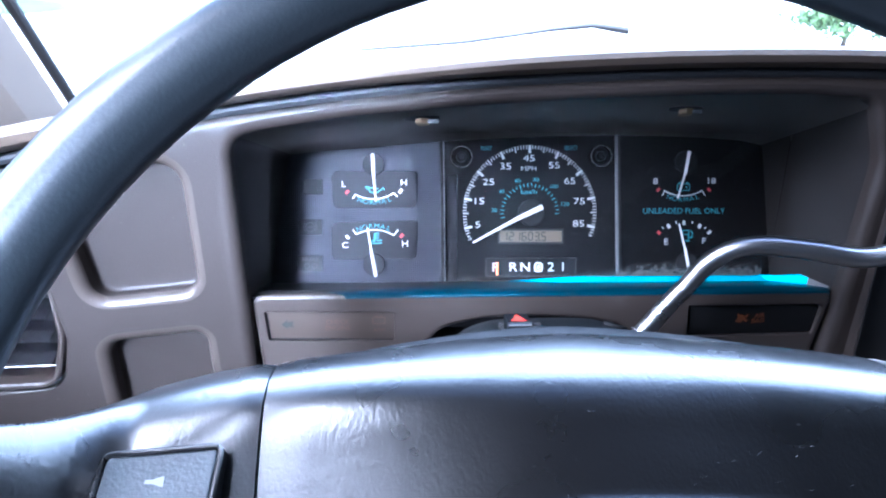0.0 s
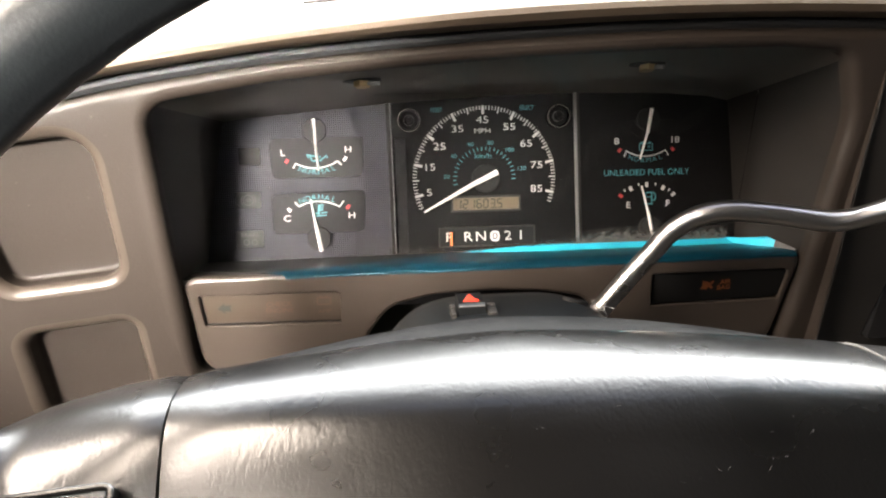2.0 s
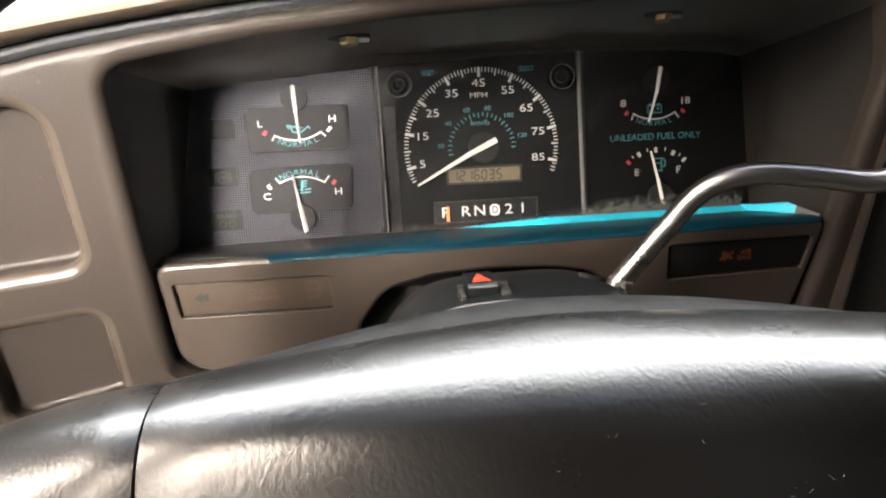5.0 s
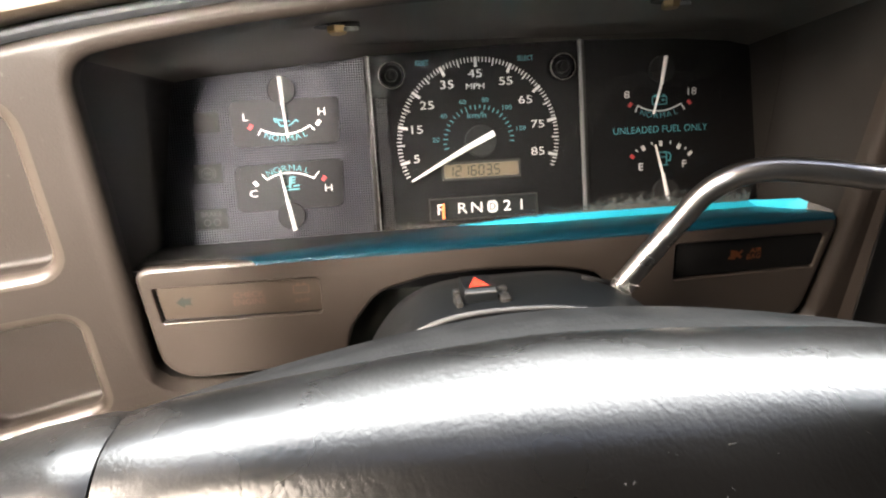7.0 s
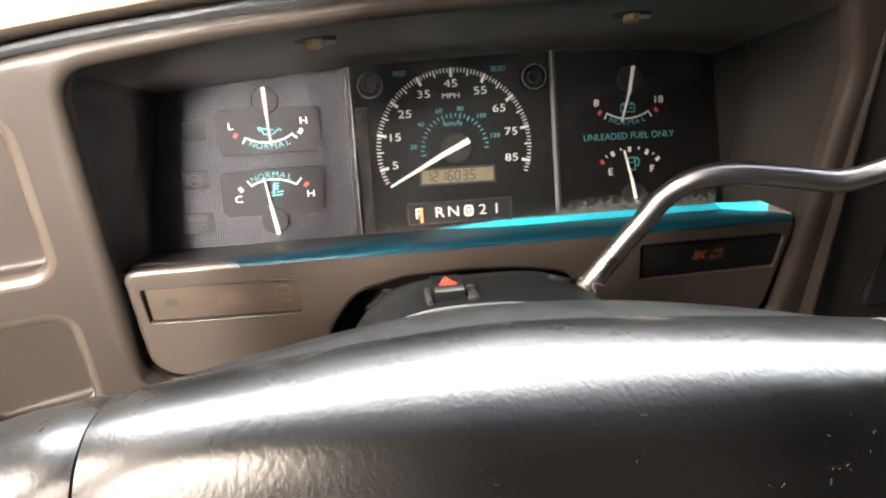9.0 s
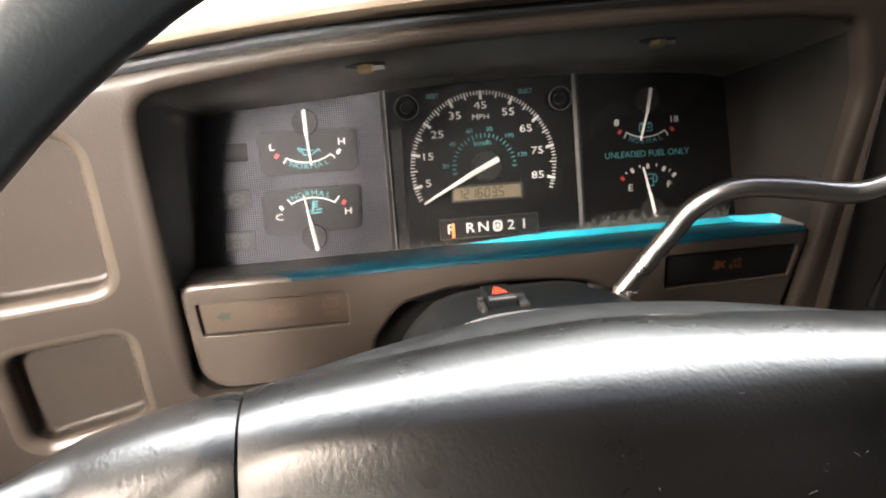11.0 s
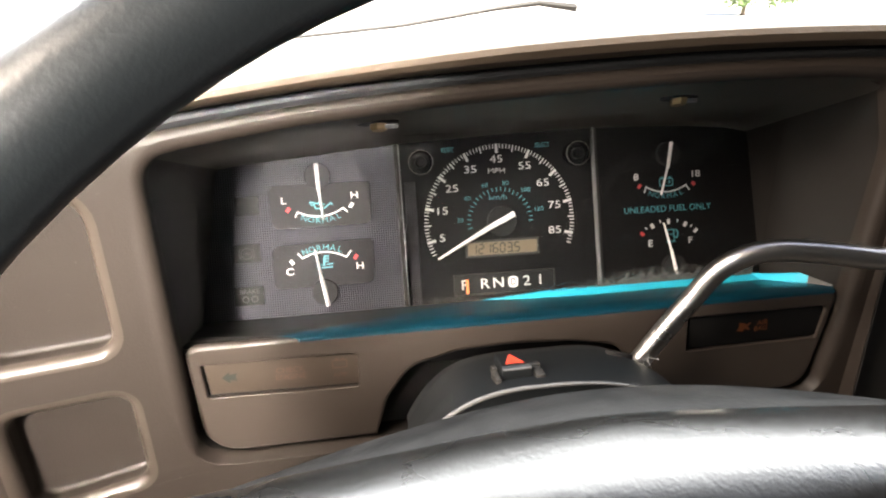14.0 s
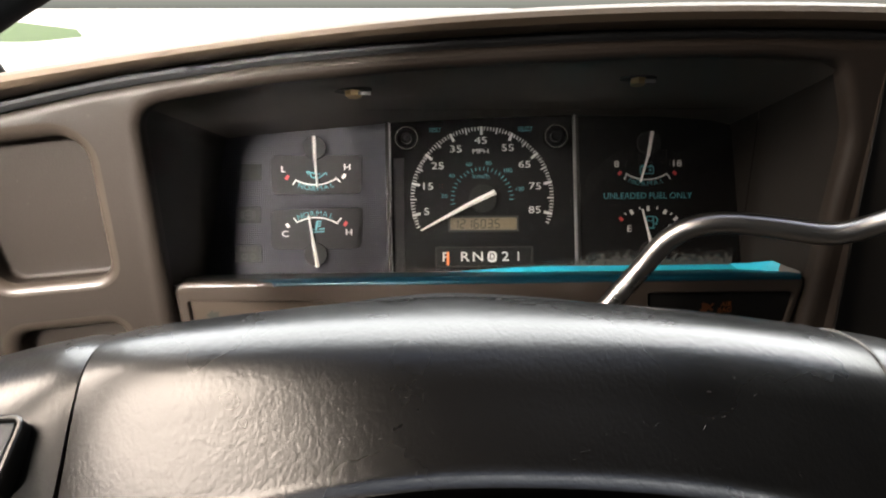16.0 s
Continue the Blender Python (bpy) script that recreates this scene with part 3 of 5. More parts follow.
# the strip's end turns forward and rises to a corner, rubbed grey at its tip
def ridge(path):
    """A low wall on the ledge along (x, y, height, half width)."""
    bm = bmesh.new()
    loops = []
    for i, (x, y, z, w) in enumerate(path):
        a, b = Vector(path[max(0, i - 1)][:2]), Vector(path[min(len(path) - 1, i + 1)][:2])
        d = (b - a).normalized()
        side = Vector((-d.y, d.x))
        loops.append([(x + side.x * q * w, y + side.y * q * w, h) for q, h in ((-1.5, ledge_z(y) - 0.001), (-0.8, z - 0.0012), (-0.3, z), (0.3, z), (0.8, z - 0.0012), (1.5, ledge_z(y) - 0.001))])
    loft(bm, loops, True, True)
    return tidy(bm)


# the painted cyan light runs on over this corner
part("ledge_corner", ridge([(0.2500, 0.4755, 1.2600, 0.0012), (0.2555, 0.4640, 1.2628, 0.0015), (0.2600, 0.4520, 1.2664, 0.0017), (0.2625, 0.4450, 1.2686, 0.0015), (0.2655, 0.4400, 1.2676, 0.0010)]), M_LEDGE2, dash, "ledge corner with cyan light as its colour")
part("ledge_end", ridge([(0.2655, 0.4400, 1.2675, 0.0010), (0.2690, 0.4320, 1.2666, 0.0010), (0.2706, 0.4250, 1.2660, 0.0008)]), M_SCUFF, dash, "grey worn corner of the ledge")

moved = lambda loop: [(x + 0.0008, z + 0.0007) for x, z in loop]
# black sheets put the deep shadow round each warning strip in as colour
for hole in (tell_l, tell_r):
    part("recess_shade", leaned(plate(inset(hole, -0.001), 0.4238, 0.4262, 0.0001)), M_BLACK, dash)
tl = part("warning_strip", leaned(plate(moved(inset(tell_l, 0.0012)), 0.4219, 0.4245, 0.0002)), M_TELL, dash, "smoked warning lamp strip, unlit")
part("lettering", leaned(merge(lettering("CHECK", 0.0046, -0.0465, 1.2462, 0.42170, 1.0, 0.0, 0.00004), lettering("ENGINE", 0.0046, -0.0465, 1.2420, 0.42170, 1.0, 0.0, 0.00004))), M_DIMRED, tl, "faded red lettering")
part("lettering", leaned(lettering("AMP", 0.0036, -0.0205, 1.2402, 0.42170, 1.1)), M_DIMRED, tl, "faded red lettering")
batt = merge(strip(-0.0245, 1.2492, -0.0165, 1.2492, 0.0006, 0.0006, 0.42170), strip(-0.0245, 1.2448, -0.0165, 1.2448, 0.0006, 0.0006, 0.42170),
             strip(-0.0243, 1.2449, -0.0243, 1.2491, 0.0006, 0.0006, 0.42170), strip(-0.0167, 1.2449, -0.0167, 1.2491, 0.0006, 0.0006, 0.42170),
             strip(-0.0228, 1.2500, -0.0212, 1.2500, 0.0010, 0.0010, 0.42170), strip(-0.0198, 1.2500, -0.0182, 1.2500, 0.0010, 0.0010, 0.42170))
part("battery_symbol", leaned(batt), M_DIMRED, tl, "faded red battery outline")
arrow = bmesh.new()
arrow.faces.new([arrow.verts.new((-0.0778 + x, 0.42170, 1.2450 + z)) for x, z in ((-0.004, 0), (0, -0.0034), (0, -0.0016), (0.0038, -0.0022), (0.003, 0), (0.0038, 0.0022), (0, 0.0016), (0, 0.0034))])
part("turn_arrow", leaned(arrow), M_DIMGREEN, tl, "faded green turn arrow")
tr = part("warning_strip", leaned(plate(moved(inset(tell_r, 0.0012)), 0.4219, 0.4245, 0.0002)), M_OFF, dash, "black warning lamp strip")
# lamp's lit amber glow, half put into the unlit print's colour
M_AMBER = flat("half_lit_amber", (0.15, 0.043, 0.010))
part("lettering", leaned(merge(lettering("AIR", 0.0044, 0.2263, 1.2471, 0.42170, 1.0, 0.05, 0.00005), lettering("BAG", 0.0044, 0.2258, 1.2433, 0.42170, 1.0, 0.05, 0.00005))), M_AMBER, tr, "amber lettering")
sym = merge(arc(0.2140, 1.2456, 0.0012, 0, 360, 0.0024, 0.42170), strip(0.2115, 1.2480, 0.2185, 1.2432, 0.0016, 0.0016, 0.42170), strip(0.2185, 1.2478, 0.2150, 1.2440, 0.0012, 0.0014, 0.42170),
            strip(0.2108, 1.2436, 0.2150, 1.2430, 0.0016, 0.0014, 0.42170))
part("airbag_symbol", leaned(sym), M_AMBER, tr, "amber air bag symbol")

# two bolts in slots under the brow
def roof(x, y):
    """Height of the tunnel's roof."""
    p, q = (min((v for v in loop if v.z > 1.33), key=lambda v: abs(v.x - x)) for loop in (near_ring, far_ring))
    return p.z + (q.z - p.z) * (y - p.y) / (q.y - p.y)


for x, y in ((0.0075, 0.4260), (0.1665, 0.4250)):
    z = roof(x, y)
    slope = (roof(x, y + 0.01) - z) / 0.01
    bm = bmesh.new()
    slot = [(x + 0.0105 * math.cos(a), y + 0.0048 * math.sin(a)) for a in [math.tau * k / 24 for k in range(24)]]
    loft(bm, [[(px, py, z + slope * (py - y) + 0.001) for px, py in slot], [(px, py, z + slope * (py - y) - 0.0009) for px, py in slot]], True, True)
    hole = part("bolt_slot", tidy(bm), M_BLACK, dash, "dark bolt slot")
    bm = bmesh.new()
    hexa = lambda r, dz: [(x + r * math.cos(math.tau * k / 6 + 0.3), y + r * math.sin(math.tau * k / 6 + 0.3), z - dz + slope * r * math.sin(math.tau * k / 6 + 0.3)) for k in range(6)]
    loft(bm, [hexa(0.0046, -0.001), hexa(0.0046, 0.0032), hexa(0.0038, 0.0040)], True, True)
    part("bolt", tidy(bm), M_BRASS, hole, "worn brass hex bolt", 20)
    bm = tube([(x + 0.0055, y, z - 0.0008), (x + 0.0055, y, z - 0.0026)], 0.0042, 16)
    part("clip", bm, M_EDGE, hole, "grey plastic clip")

# air vent beside the door
vent = thing("air_vent", (-0.255, 0.42, 1.215), "black air vent with tilted louvres in the bezel", "air vent")
part("duct", plate(inset(vent_hole, 0.004), 0.438, 0.445, 0.001), M_BLACK, vent)
part("vent_frame", frame_ring(inset(vent_hole, 0.0036), 0.0035, 0.402, 0.43, 0.001), M_PANEL, vent)
for k in range(5):
    z = 1.229 + 0.0145 * k
    bm = bmesh.new()
    loft(bm, [[(x, 0.408, z - 0.002), (x, 0.4075, z - 0.001), (x, 0.424, z + 0.0060), (x, 0.424, z + 0.005)] for x in (-0.296, -0.217)], True, True)
    part("louvre", tidy(bm), M_KNOB, vent)
part("vane", box(-0.252, -0.2505, 0.412, 0.43, 1.222, 1.293), M_KNOB, vent)

# right-hand panel with heater controls and clock
def pan_y(z):
    return 0.4095 - 0.19 * (max(z, 1.12) - 1.277)



# charcoal stands for the bezel's plastic lying out of the light
right = thing("centre_panel", (0.45, 0.43, 1.10), "plastic centre panel, shade in its charcoal tone, with heater controls and a clock", "dashboard panel")
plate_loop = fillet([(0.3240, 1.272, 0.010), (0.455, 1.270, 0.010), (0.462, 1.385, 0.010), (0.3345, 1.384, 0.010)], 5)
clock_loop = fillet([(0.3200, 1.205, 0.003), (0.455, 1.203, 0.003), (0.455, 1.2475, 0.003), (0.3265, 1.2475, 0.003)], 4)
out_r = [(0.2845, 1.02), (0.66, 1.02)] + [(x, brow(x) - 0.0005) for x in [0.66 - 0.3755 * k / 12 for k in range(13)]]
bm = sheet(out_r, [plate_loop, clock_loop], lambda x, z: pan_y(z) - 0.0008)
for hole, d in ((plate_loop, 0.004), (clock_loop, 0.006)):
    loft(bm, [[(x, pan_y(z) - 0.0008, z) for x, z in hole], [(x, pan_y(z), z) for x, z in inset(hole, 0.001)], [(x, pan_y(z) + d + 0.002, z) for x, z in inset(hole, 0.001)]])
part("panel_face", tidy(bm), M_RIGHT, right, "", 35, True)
py = lambda x, z: pan_y(z) + 0.0015
hp = part("control_plate", plate(inset(plate_loop, 0.0012), py, 0.425, 0.0005), M_KNOB, right, "black heater control plate")
for cx, cz in ((0.3535, 1.3445), (0.3550, 1.2975)):
    y0 = py(cx, cz)
    well = part("dial_ring", frame_ring(ring(cx, cz, 0.0165, 32), 0.0022, y0 - 0.0008, y0 + 0.001, 0.0004), M_DARK, hp)
    part("control_knob", merge(disc(cx, cz, 0.0125, y0 - 0.010, y0, 0.002, 32), box(cx - 0.0022, cx + 0.0022, y0 - 0.015, y0 - 0.009, cz - 0.0115, cz + 0.0115, 0.0008)), M_KNOB, hp, "black gloss rotary knob")
for body, sz, tx, tz in (("LO", 0.0048, 0.3455, 1.3600), ("HI", 0.0042, 0.3770, 1.3005), ("REAR", 0.0042, 0.3850, 1.2880), ("FAN", 0.0042, 0.3850, 1.2835)):
    part("lettering", lettering(body, sz, tx, tz, py(tx, tz) - 0.0004), M_WHITE, hp, "small white lettering")
for tx, tz in ((0.3510, 1.3600), (0.3620, 1.3580), (0.3715, 1.3005), (0.3705, 1.3060)):
    part("mark", disc(tx, tz, 0.0009, py(tx, tz) - 0.0005, py(tx, tz) + 0.0002, 0.0001, 12), M_WHITE, hp)
ck = part("clock_window", plate(inset(clock_loop, 0.0012), 0.4165, 0.424, 0.0004), M_KNOB, right, "glossy black clock window")

SEGS = {"0": "abcdef", "1": "bc", "2": "abged", "3": "abgcd", "5": "afgcd", "6": "afgecd", "8": "abcdefg"}


def seven(text, x, z, w, h, gap, y, t, lean=0.12):
    """Seven-segment digits from x to the right, standing on z."""
    bm = bmesh.new()
    out = []
    def bar(ax, az, bx, bz):
        q = lambda px, pz: (x + px + lean * pz, z + pz)
        out.append(strip(*q(ax, az), *q(bx, bz), t, t, y))
    bm.free()
    for ch in text:
        if ch in ".:":
            for pz in ((0.0,) if ch == "." else (h * 0.3, h * 0.7)):
                bar(-gap * 0.5 - t * 0.5, pz, -gap * 0.5 + t * 0.5, pz)
            x += gap * (0.1 if ch == "." else 0.35)
            continue
        g = t * 0.25
        for s in SEGS[ch]:
            {"a": lambda: bar(g, h, w - g, h), "d": lambda: bar(g, 0, w - g, 0), "g": lambda: bar(g, h / 2, w - g, h / 2), "f": lambda: bar(0, h / 2 + g, 0, h - g),
             "b": lambda: bar(w, h / 2 + g, w, h - g), "e": lambda: bar(0, g, 0, h / 2 - g), "c": lambda: bar(w, g, w, h / 2 - g)}[s]()
        x += w + gap
    return merge(*out)


part("clock_digits", seven("12:28", 0.3620, 1.2287, 0.0038, 0.0066, 0.0034, 0.4160, 0.0007), M_GREEN, ck, "glowing green clock digits")

# ---- instrument cluster ----

dials = thing("instrument_cluster", (0.08, F, 1.25), "black van instrument cluster with white dials and needles", "instrument cluster")
# the cluster's face leans back from the driver
dials.matrix_world = DASH @ FACE @ Matrix.Translation((0.08, F, 1.25))
# unseen plate, added to keep daylight from leaking in behind the dials
part("leak_stop", box(-0.125, 0.285, F + 0.0035, F + 0.012, 1.225, 1.375), M_BLACK, dials, "unseen black sheet, added to stop light leaks")
Y1 = F - 0.0006      # printed on the dial sheets
left_p = part("left_panel", plate([(-0.1040, 1.2440), (0.0225, 1.2440), (0.0212, 1.3590), (-0.0900, 1.3590)], F, F + 0.003, 0.0004), M_GRID, dials, "dark grid-textured gauge panel")
mid_p = part("speedometer_panel", plate([(0.0255, 1.2440), (0.1490, 1.2440), (0.1466, 1.3600), (0.0242, 1.3600)], F, F + 0.003, 0.0004), M_FACE, dials, "matt black speedometer panel")
right_p = part("right_panel", plate([(0.1522, 1.2440), (0.2640, 1.2440), (0.2580, 1.3600), (0.1496, 1.3600)], F, F + 0.003, 0.0004), M_FACE, dials, "matt black gauge panel")


def upright(x0, x1, lean, front, edge):
    """A thin upright bar between two dial sheets, leaning a little."""
    bm = box(x0, x1, front, F + 0.003, 1.2445, 1.3595, edge)
    for v in bm.verts:
        v.co.x += lean * (1.3020 - v.co.z)
    return bm


part("divider", upright(0.0216, 0.0240, 0.011, F - 0.0035, 0.0005), M_DARK, dials)
part("divider_edge", upright(0.0241, 0.0248, 0.011, F - 0.0030, 0.0002), M_EDGE, dials)
part("divider_edge", upright(0.1478, 0.1491, 0.022, F - 0.0035, 0.0004), M_EDGE, dials, "pale grey raised divider")
part("divider", upright(0.1491, 0.1512, 0.022, F - 0.0020, 0.0004), M_DARK, dials)
part("grid_border", plate([(0.0265, 1.2460), (0.0335, 1.2460), (0.0335, 1.3300), (0.0262, 1.3300)], F - 0.0003, F + 0.001, 0.0001), M_GRID2, dials)

SX, SZ, SR = 0.0857, 1.3026, 0.0482
PER = 2.575


def mph(v):
    return radians(90.4 - (v - 45) * PER)


for v in range(1, 89):
    a = mph(v)
    big, half = v % 10 == 5, v % 5 == 0
    r0 = SR - (0.0056 if big else 0.0043 if half else 0.0027)
    w = 0.0017 if big else 0.0008 if half else 0.0006
    tick = strip(SX + r0 * math.cos(a), SZ + r0 * math.sin(a), SX + SR * math.cos(a), SZ + SR * math.sin(a), w, w, Y1)
    part("speed_mark" if big else "speed_tick", tick, M_WHITE, mid_p, "", 0)
for v, nx, nz in ((5, 0.0484, 1.2939), (15, 0.0489, 1.3108), (25, 0.0561, 1.3244), (35, 0.0682, 1.3356), (45, 0.0851, 1.3413), (55, 0.1031, 1.3363), (65, 0.1144, 1.3251), (75, 0.1214, 1.3106), (85, 0.1211, 1.2946)):
    part("numeral", lettering(str(v), 0.0066, nx, nz, Y1, 1.36, 0, -0.00003), M_WHITE, mid_p)
part("lettering", lettering("MPH", 0.0046, 0.0848, 1.3341, Y1, 1.25, 0, -0.00003), M_WHITE, mid_p)
KR = 0.0212
for k in range(10, 131, 5):
    a = mph(k / 1.609)
    ln = 0.0029 if k % 10 == 0 else 0.0022
    part("metric_tick", strip(SX + (KR - ln) * math.cos(a), SZ + (KR - ln) * math.sin(a), SX + KR * math.cos(a), SZ + KR * math.sin(a), 0.0006, 0.0006, Y1), M_TEAL, mid_p, "", 0)
for k, nx, nz in ((20, 0.0602, 1.3044), (40, 0.0654, 1.3178), (60, 0.0769, 1.3254), (80, 0.0902, 1.3261), (100, 0.1029, 1.3212), (120, 0.1109, 1.3087)):
    part("numeral", lettering(str(k), 0.0038, nx, nz, Y1, 1.15), M_TEAL, mid_p, "small teal numeral")
part("lettering", lettering("km/h", 0.0047, 0.0850, 1.3175, Y1, 1.25), M_TEAL, mid_p)
part("lettering", lettering("RESET", 0.0041, 0.0544, 1.3484, Y1, 0.72, 0, 0.00002), M_TEAL, mid_p)
part("lettering", lettering("SELECT", 0.0041, 0.1149, 1.3488, Y1, 0.72, 0, 0.00002), M_TEAL, mid_p)
lcd = part("odometer", plate(rrect(0.0865, 1.2857, 0.0446, 0.0079, 0.0003, 2), F - 0.0007, F + 0.001, 0.0002), M_LCD, mid_p, "tan odometer display")
part("odometer_frame", frame_ring(rrect(0.0865, 1.2857, 0.0474, 0.0107, 0.0006, 2), 0.0014, F - 0.0006, F + 0.001, 0.0002), M_BLACK, mid_p)
part("odometer_digits", seven("121603.5", 0.0663, 1.2829, 0.0029, 0.0057, 0.0017, F - 0.0011, 0.0009, 0.05), M_SEG, lcd, "black odometer digits")
part("gear_window", plate(rrect(0.0869, 1.2634, 0.0640, 0.0118, 0.0004, 2), F - 0.0004, F + 0.001, 0.0001), M_OFF, mid_p, "black gear window")
part("gear_frame", frame_ring(rrect(0.0869, 1.2634, 0.0660, 0.0138, 0.0006, 2), 0.0008, F - 0.0005, F + 0.001, 0.0002), M_DARK, mid_p)
for ch, gx in (("R", 0.0737), ("N", 0.0826), ("2", 0.1011), ("1", 0.1099)):
    part("gear_letter", lettering(ch, 0.0090, gx, 1.2633, Y1 - 0.0003, 1.16, 0, 0.00003), M_WHITE, mid_p)
part("gear_letter", plate(rrect(0.0922, 1.2634, 0.0062, 0.0072, 0.0024, 5), Y1 - 0.0003, F + 0.001, 0.0001), M_WHITE, mid_p, "white rounded mark with a dark letter")
part("gear_letter", lettering("D", 0.0062, 0.0922, 1.2634, Y1 - 0.0006, 0.85, 0, 0.00006), M_BLACK, mid_p)
part("gear_letter", lettering("P", 0.0090, 0.0609, 1.2632, Y1 - 0.0003, 1.12, 0, 0.00003), M_WHITE, mid_p)
part("gear_pointer", plate([(0.0616, 1.2580), (0.0632, 1.2580), (0.0632, 1.2670), (0.0616, 1.2670)], F - 0.0024, F - 0.0012, 0.0002), M_ORANGE, dials, "orange gear pointer")


def needle(bm, points, widths, y):
    """A bar with a raised ridge through points (x, z), from the tail to the tip."""
    loops = []
    d = (Vector(points[-1]) - Vector(points[0])).normalized()
    s = Vector((-d.y, d.x))
    for p, w in zip(points, widths):
        q = Vector(p)
        a, b = q - s * w, q + s * w
        loops.append([(a.x, y, a.y), (q.x, y - 0.0016, q.y), (b.x, y, b.y)])
    loft(bm, loops, True, True)
    return tidy(bm)


def gauge(panel, px, pz, tail, knee, tip, cap):
    """A round cap over a pivot with a white needle across it: broad over the cap, slim past it."""
    part("needle_cap", disc(px, pz, 0.0078, F - 0.0040, F - 0.0005, 0.0006, 36), cap, panel)
    part("needle", needle(bmesh.new(), (tail, knee), (0.0013, 0.0011), F - 0.0041), M_NEEDLE, panel, "white needle tail")
    part("needle", needle(bmesh.new(), (knee, tip), (0.0008, 0.0006), F - 0.0036), M_NEEDLE, panel, "white needle")


def inked(panel, bms, material):
    for name, b in bms:
        part(name, b, material, panel, "", 0)


# oil gauge
plate_1 = fillet([(-0.0549, 1.3061, 0.0040), (0.0047, 1.3062, 0.0040), (0.0058, 1.3325, 0.0030), (-0.0560, 1.3325, 0.0050)], 5)
plate_2 = fillet([(-0.0562, 1.2692, 0.0045), (0.0044, 1.2697, 0.0040), (0.0058, 1.2972, 0.0030), (-0.0562, 1.2960, 0.0050)], 5)
for loop in (plate_1, plate_2):
    part("gauge_plate", plate(loop, F - 0.0007, F + 0.001, 0.0003), M_PLATE, left_p)
Y2 = F - 0.0011
inked(left_p, [("gauge_arc", arc(-0.0262, 1.3390, 0.0265, 240.5, 302.5, 0.0008, Y2)), ("gauge_end", strip(-0.0389, 1.3160, -0.0408, 1.3127, 0.0008, 0.0008, Y2)), ("gauge_end", strip(-0.0121, 1.3170, -0.0091, 1.3142, 0.0008, 0.0008, Y2)),
               ("gauge_letter", lettering("L", 0.0058, -0.0472, 1.3228, Y2, 1.22, 0, 0.00002)), ("gauge_letter", lettering("H", 0.0058, -0.0045, 1.3240, Y2, 1.22, 0, 0.00002)),
               ("gauge_mark", strip(-0.0078, 1.3168, -0.0058, 1.3194, 0.0020, 0.0020, Y2))], M_WHITE)
inked(left_p, [("gauge_mark", strip(-0.0456, 1.3162, -0.0438, 1.3187, 0.0022, 0.0022, Y2))], M_RED)
can = merge(strip(-0.0300, 1.3208, -0.0225, 1.3196, 0.0008, 0.0008, Y2), strip(-0.0280, 1.3172, -0.0230, 1.3172, 0.0008, 0.0008, Y2), strip(-0.0282, 1.3172, -0.0298, 1.3210, 0.0008, 0.0008, Y2), strip(-0.0232, 1.3172, -0.0190, 1.3204, 0.0008, 0.0008, Y2),
            strip(-0.0192, 1.3206, -0.0180, 1.3190, 0.0008, 0.0008, Y2), strip(-0.0318, 1.3214, -0.0292, 1.3210, 0.0008, 0.0008, Y2), strip(-0.0316, 1.3212, -0.0302, 1.3190, 0.0007, 0.0007, Y2), strip(-0.0262, 1.3200, -0.0255, 1.3226, 0.0007, 0.0007, Y2))
inked(left_p, [("oil_symbol", can), ("gauge_word", curved("NORMAL", 0.0049, -0.0257, 1.3390, 0.0290, -89, Y2, 8.4))], M_TEAL)
gauge(left_p, -0.0259, 1.3369, (-0.0263, 1.3444), (-0.0256, 1.3284), (-0.0241, 1.3108), M_PLATE)
# temperature gauge
inked(left_p, [("gauge_arc", arc(-0.0258, 1.2640, 0.0266, 58.5, 117.5, 0.0008, Y2)), ("gauge_end", strip(-0.0380, 1.2872, -0.0408, 1.2905, 0.0008, 0.0008, Y2)), ("gauge_end", strip(-0.0120, 1.2864, -0.0087, 1.2904, 0.0008, 0.0008, Y2)),
               ("gauge_letter", lettering("C", 0.0058, -0.0464, 1.2796, Y2, 1.22, 0, 0.00002)), ("gauge_letter", lettering("H", 0.0058, -0.0038, 1.2805, Y2, 1.22, 0, 0.00002)),
               ("gauge_mark", strip(-0.0438, 1.2842, -0.0456, 1.2866, 0.0020, 0.0020, Y2))], M_WHITE)
inked(left_p, [("gauge_mark", strip(-0.0070, 1.2850, -0.0052, 1.2876, 0.0022, 0.0022, Y2))], M_RED)
thermo = merge(strip(-0.0258, 1.2818, -0.0250, 1.2882, 0.0013, 0.0013, Y2), strip(-0.0250, 1.2880, -0.0222, 1.2880, 0.0008, 0.0008, Y2), strip(-0.0250, 1.2864, -0.0224, 1.2864, 0.0008, 0.0008, Y2), strip(-0.0252, 1.2848, -0.0226, 1.2848, 0.0008, 0.0008, Y2),
               strip(-0.0300, 1.2822, -0.0268, 1.2828, 0.0008, 0.0008, Y2), strip(-0.0240, 1.2828, -0.0200, 1.2832, 0.0008, 0.0008, Y2), strip(-0.0282, 1.2808, -0.0204, 1.2812, 0.0008, 0.0008, Y2))
inked(left_p, [("temperature_symbol", thermo), ("gauge_word", curved("NORMAL", 0.0049, -0.0255, 1.2640, 0.0292, 91, Y2, 8.4))], M_TEAL)
gauge(left_p, -0.0260, 1.2660, (-0.0246, 1.2576), (-0.0277, 1.2756), (-0.0302, 1.2921), M_PLATE)
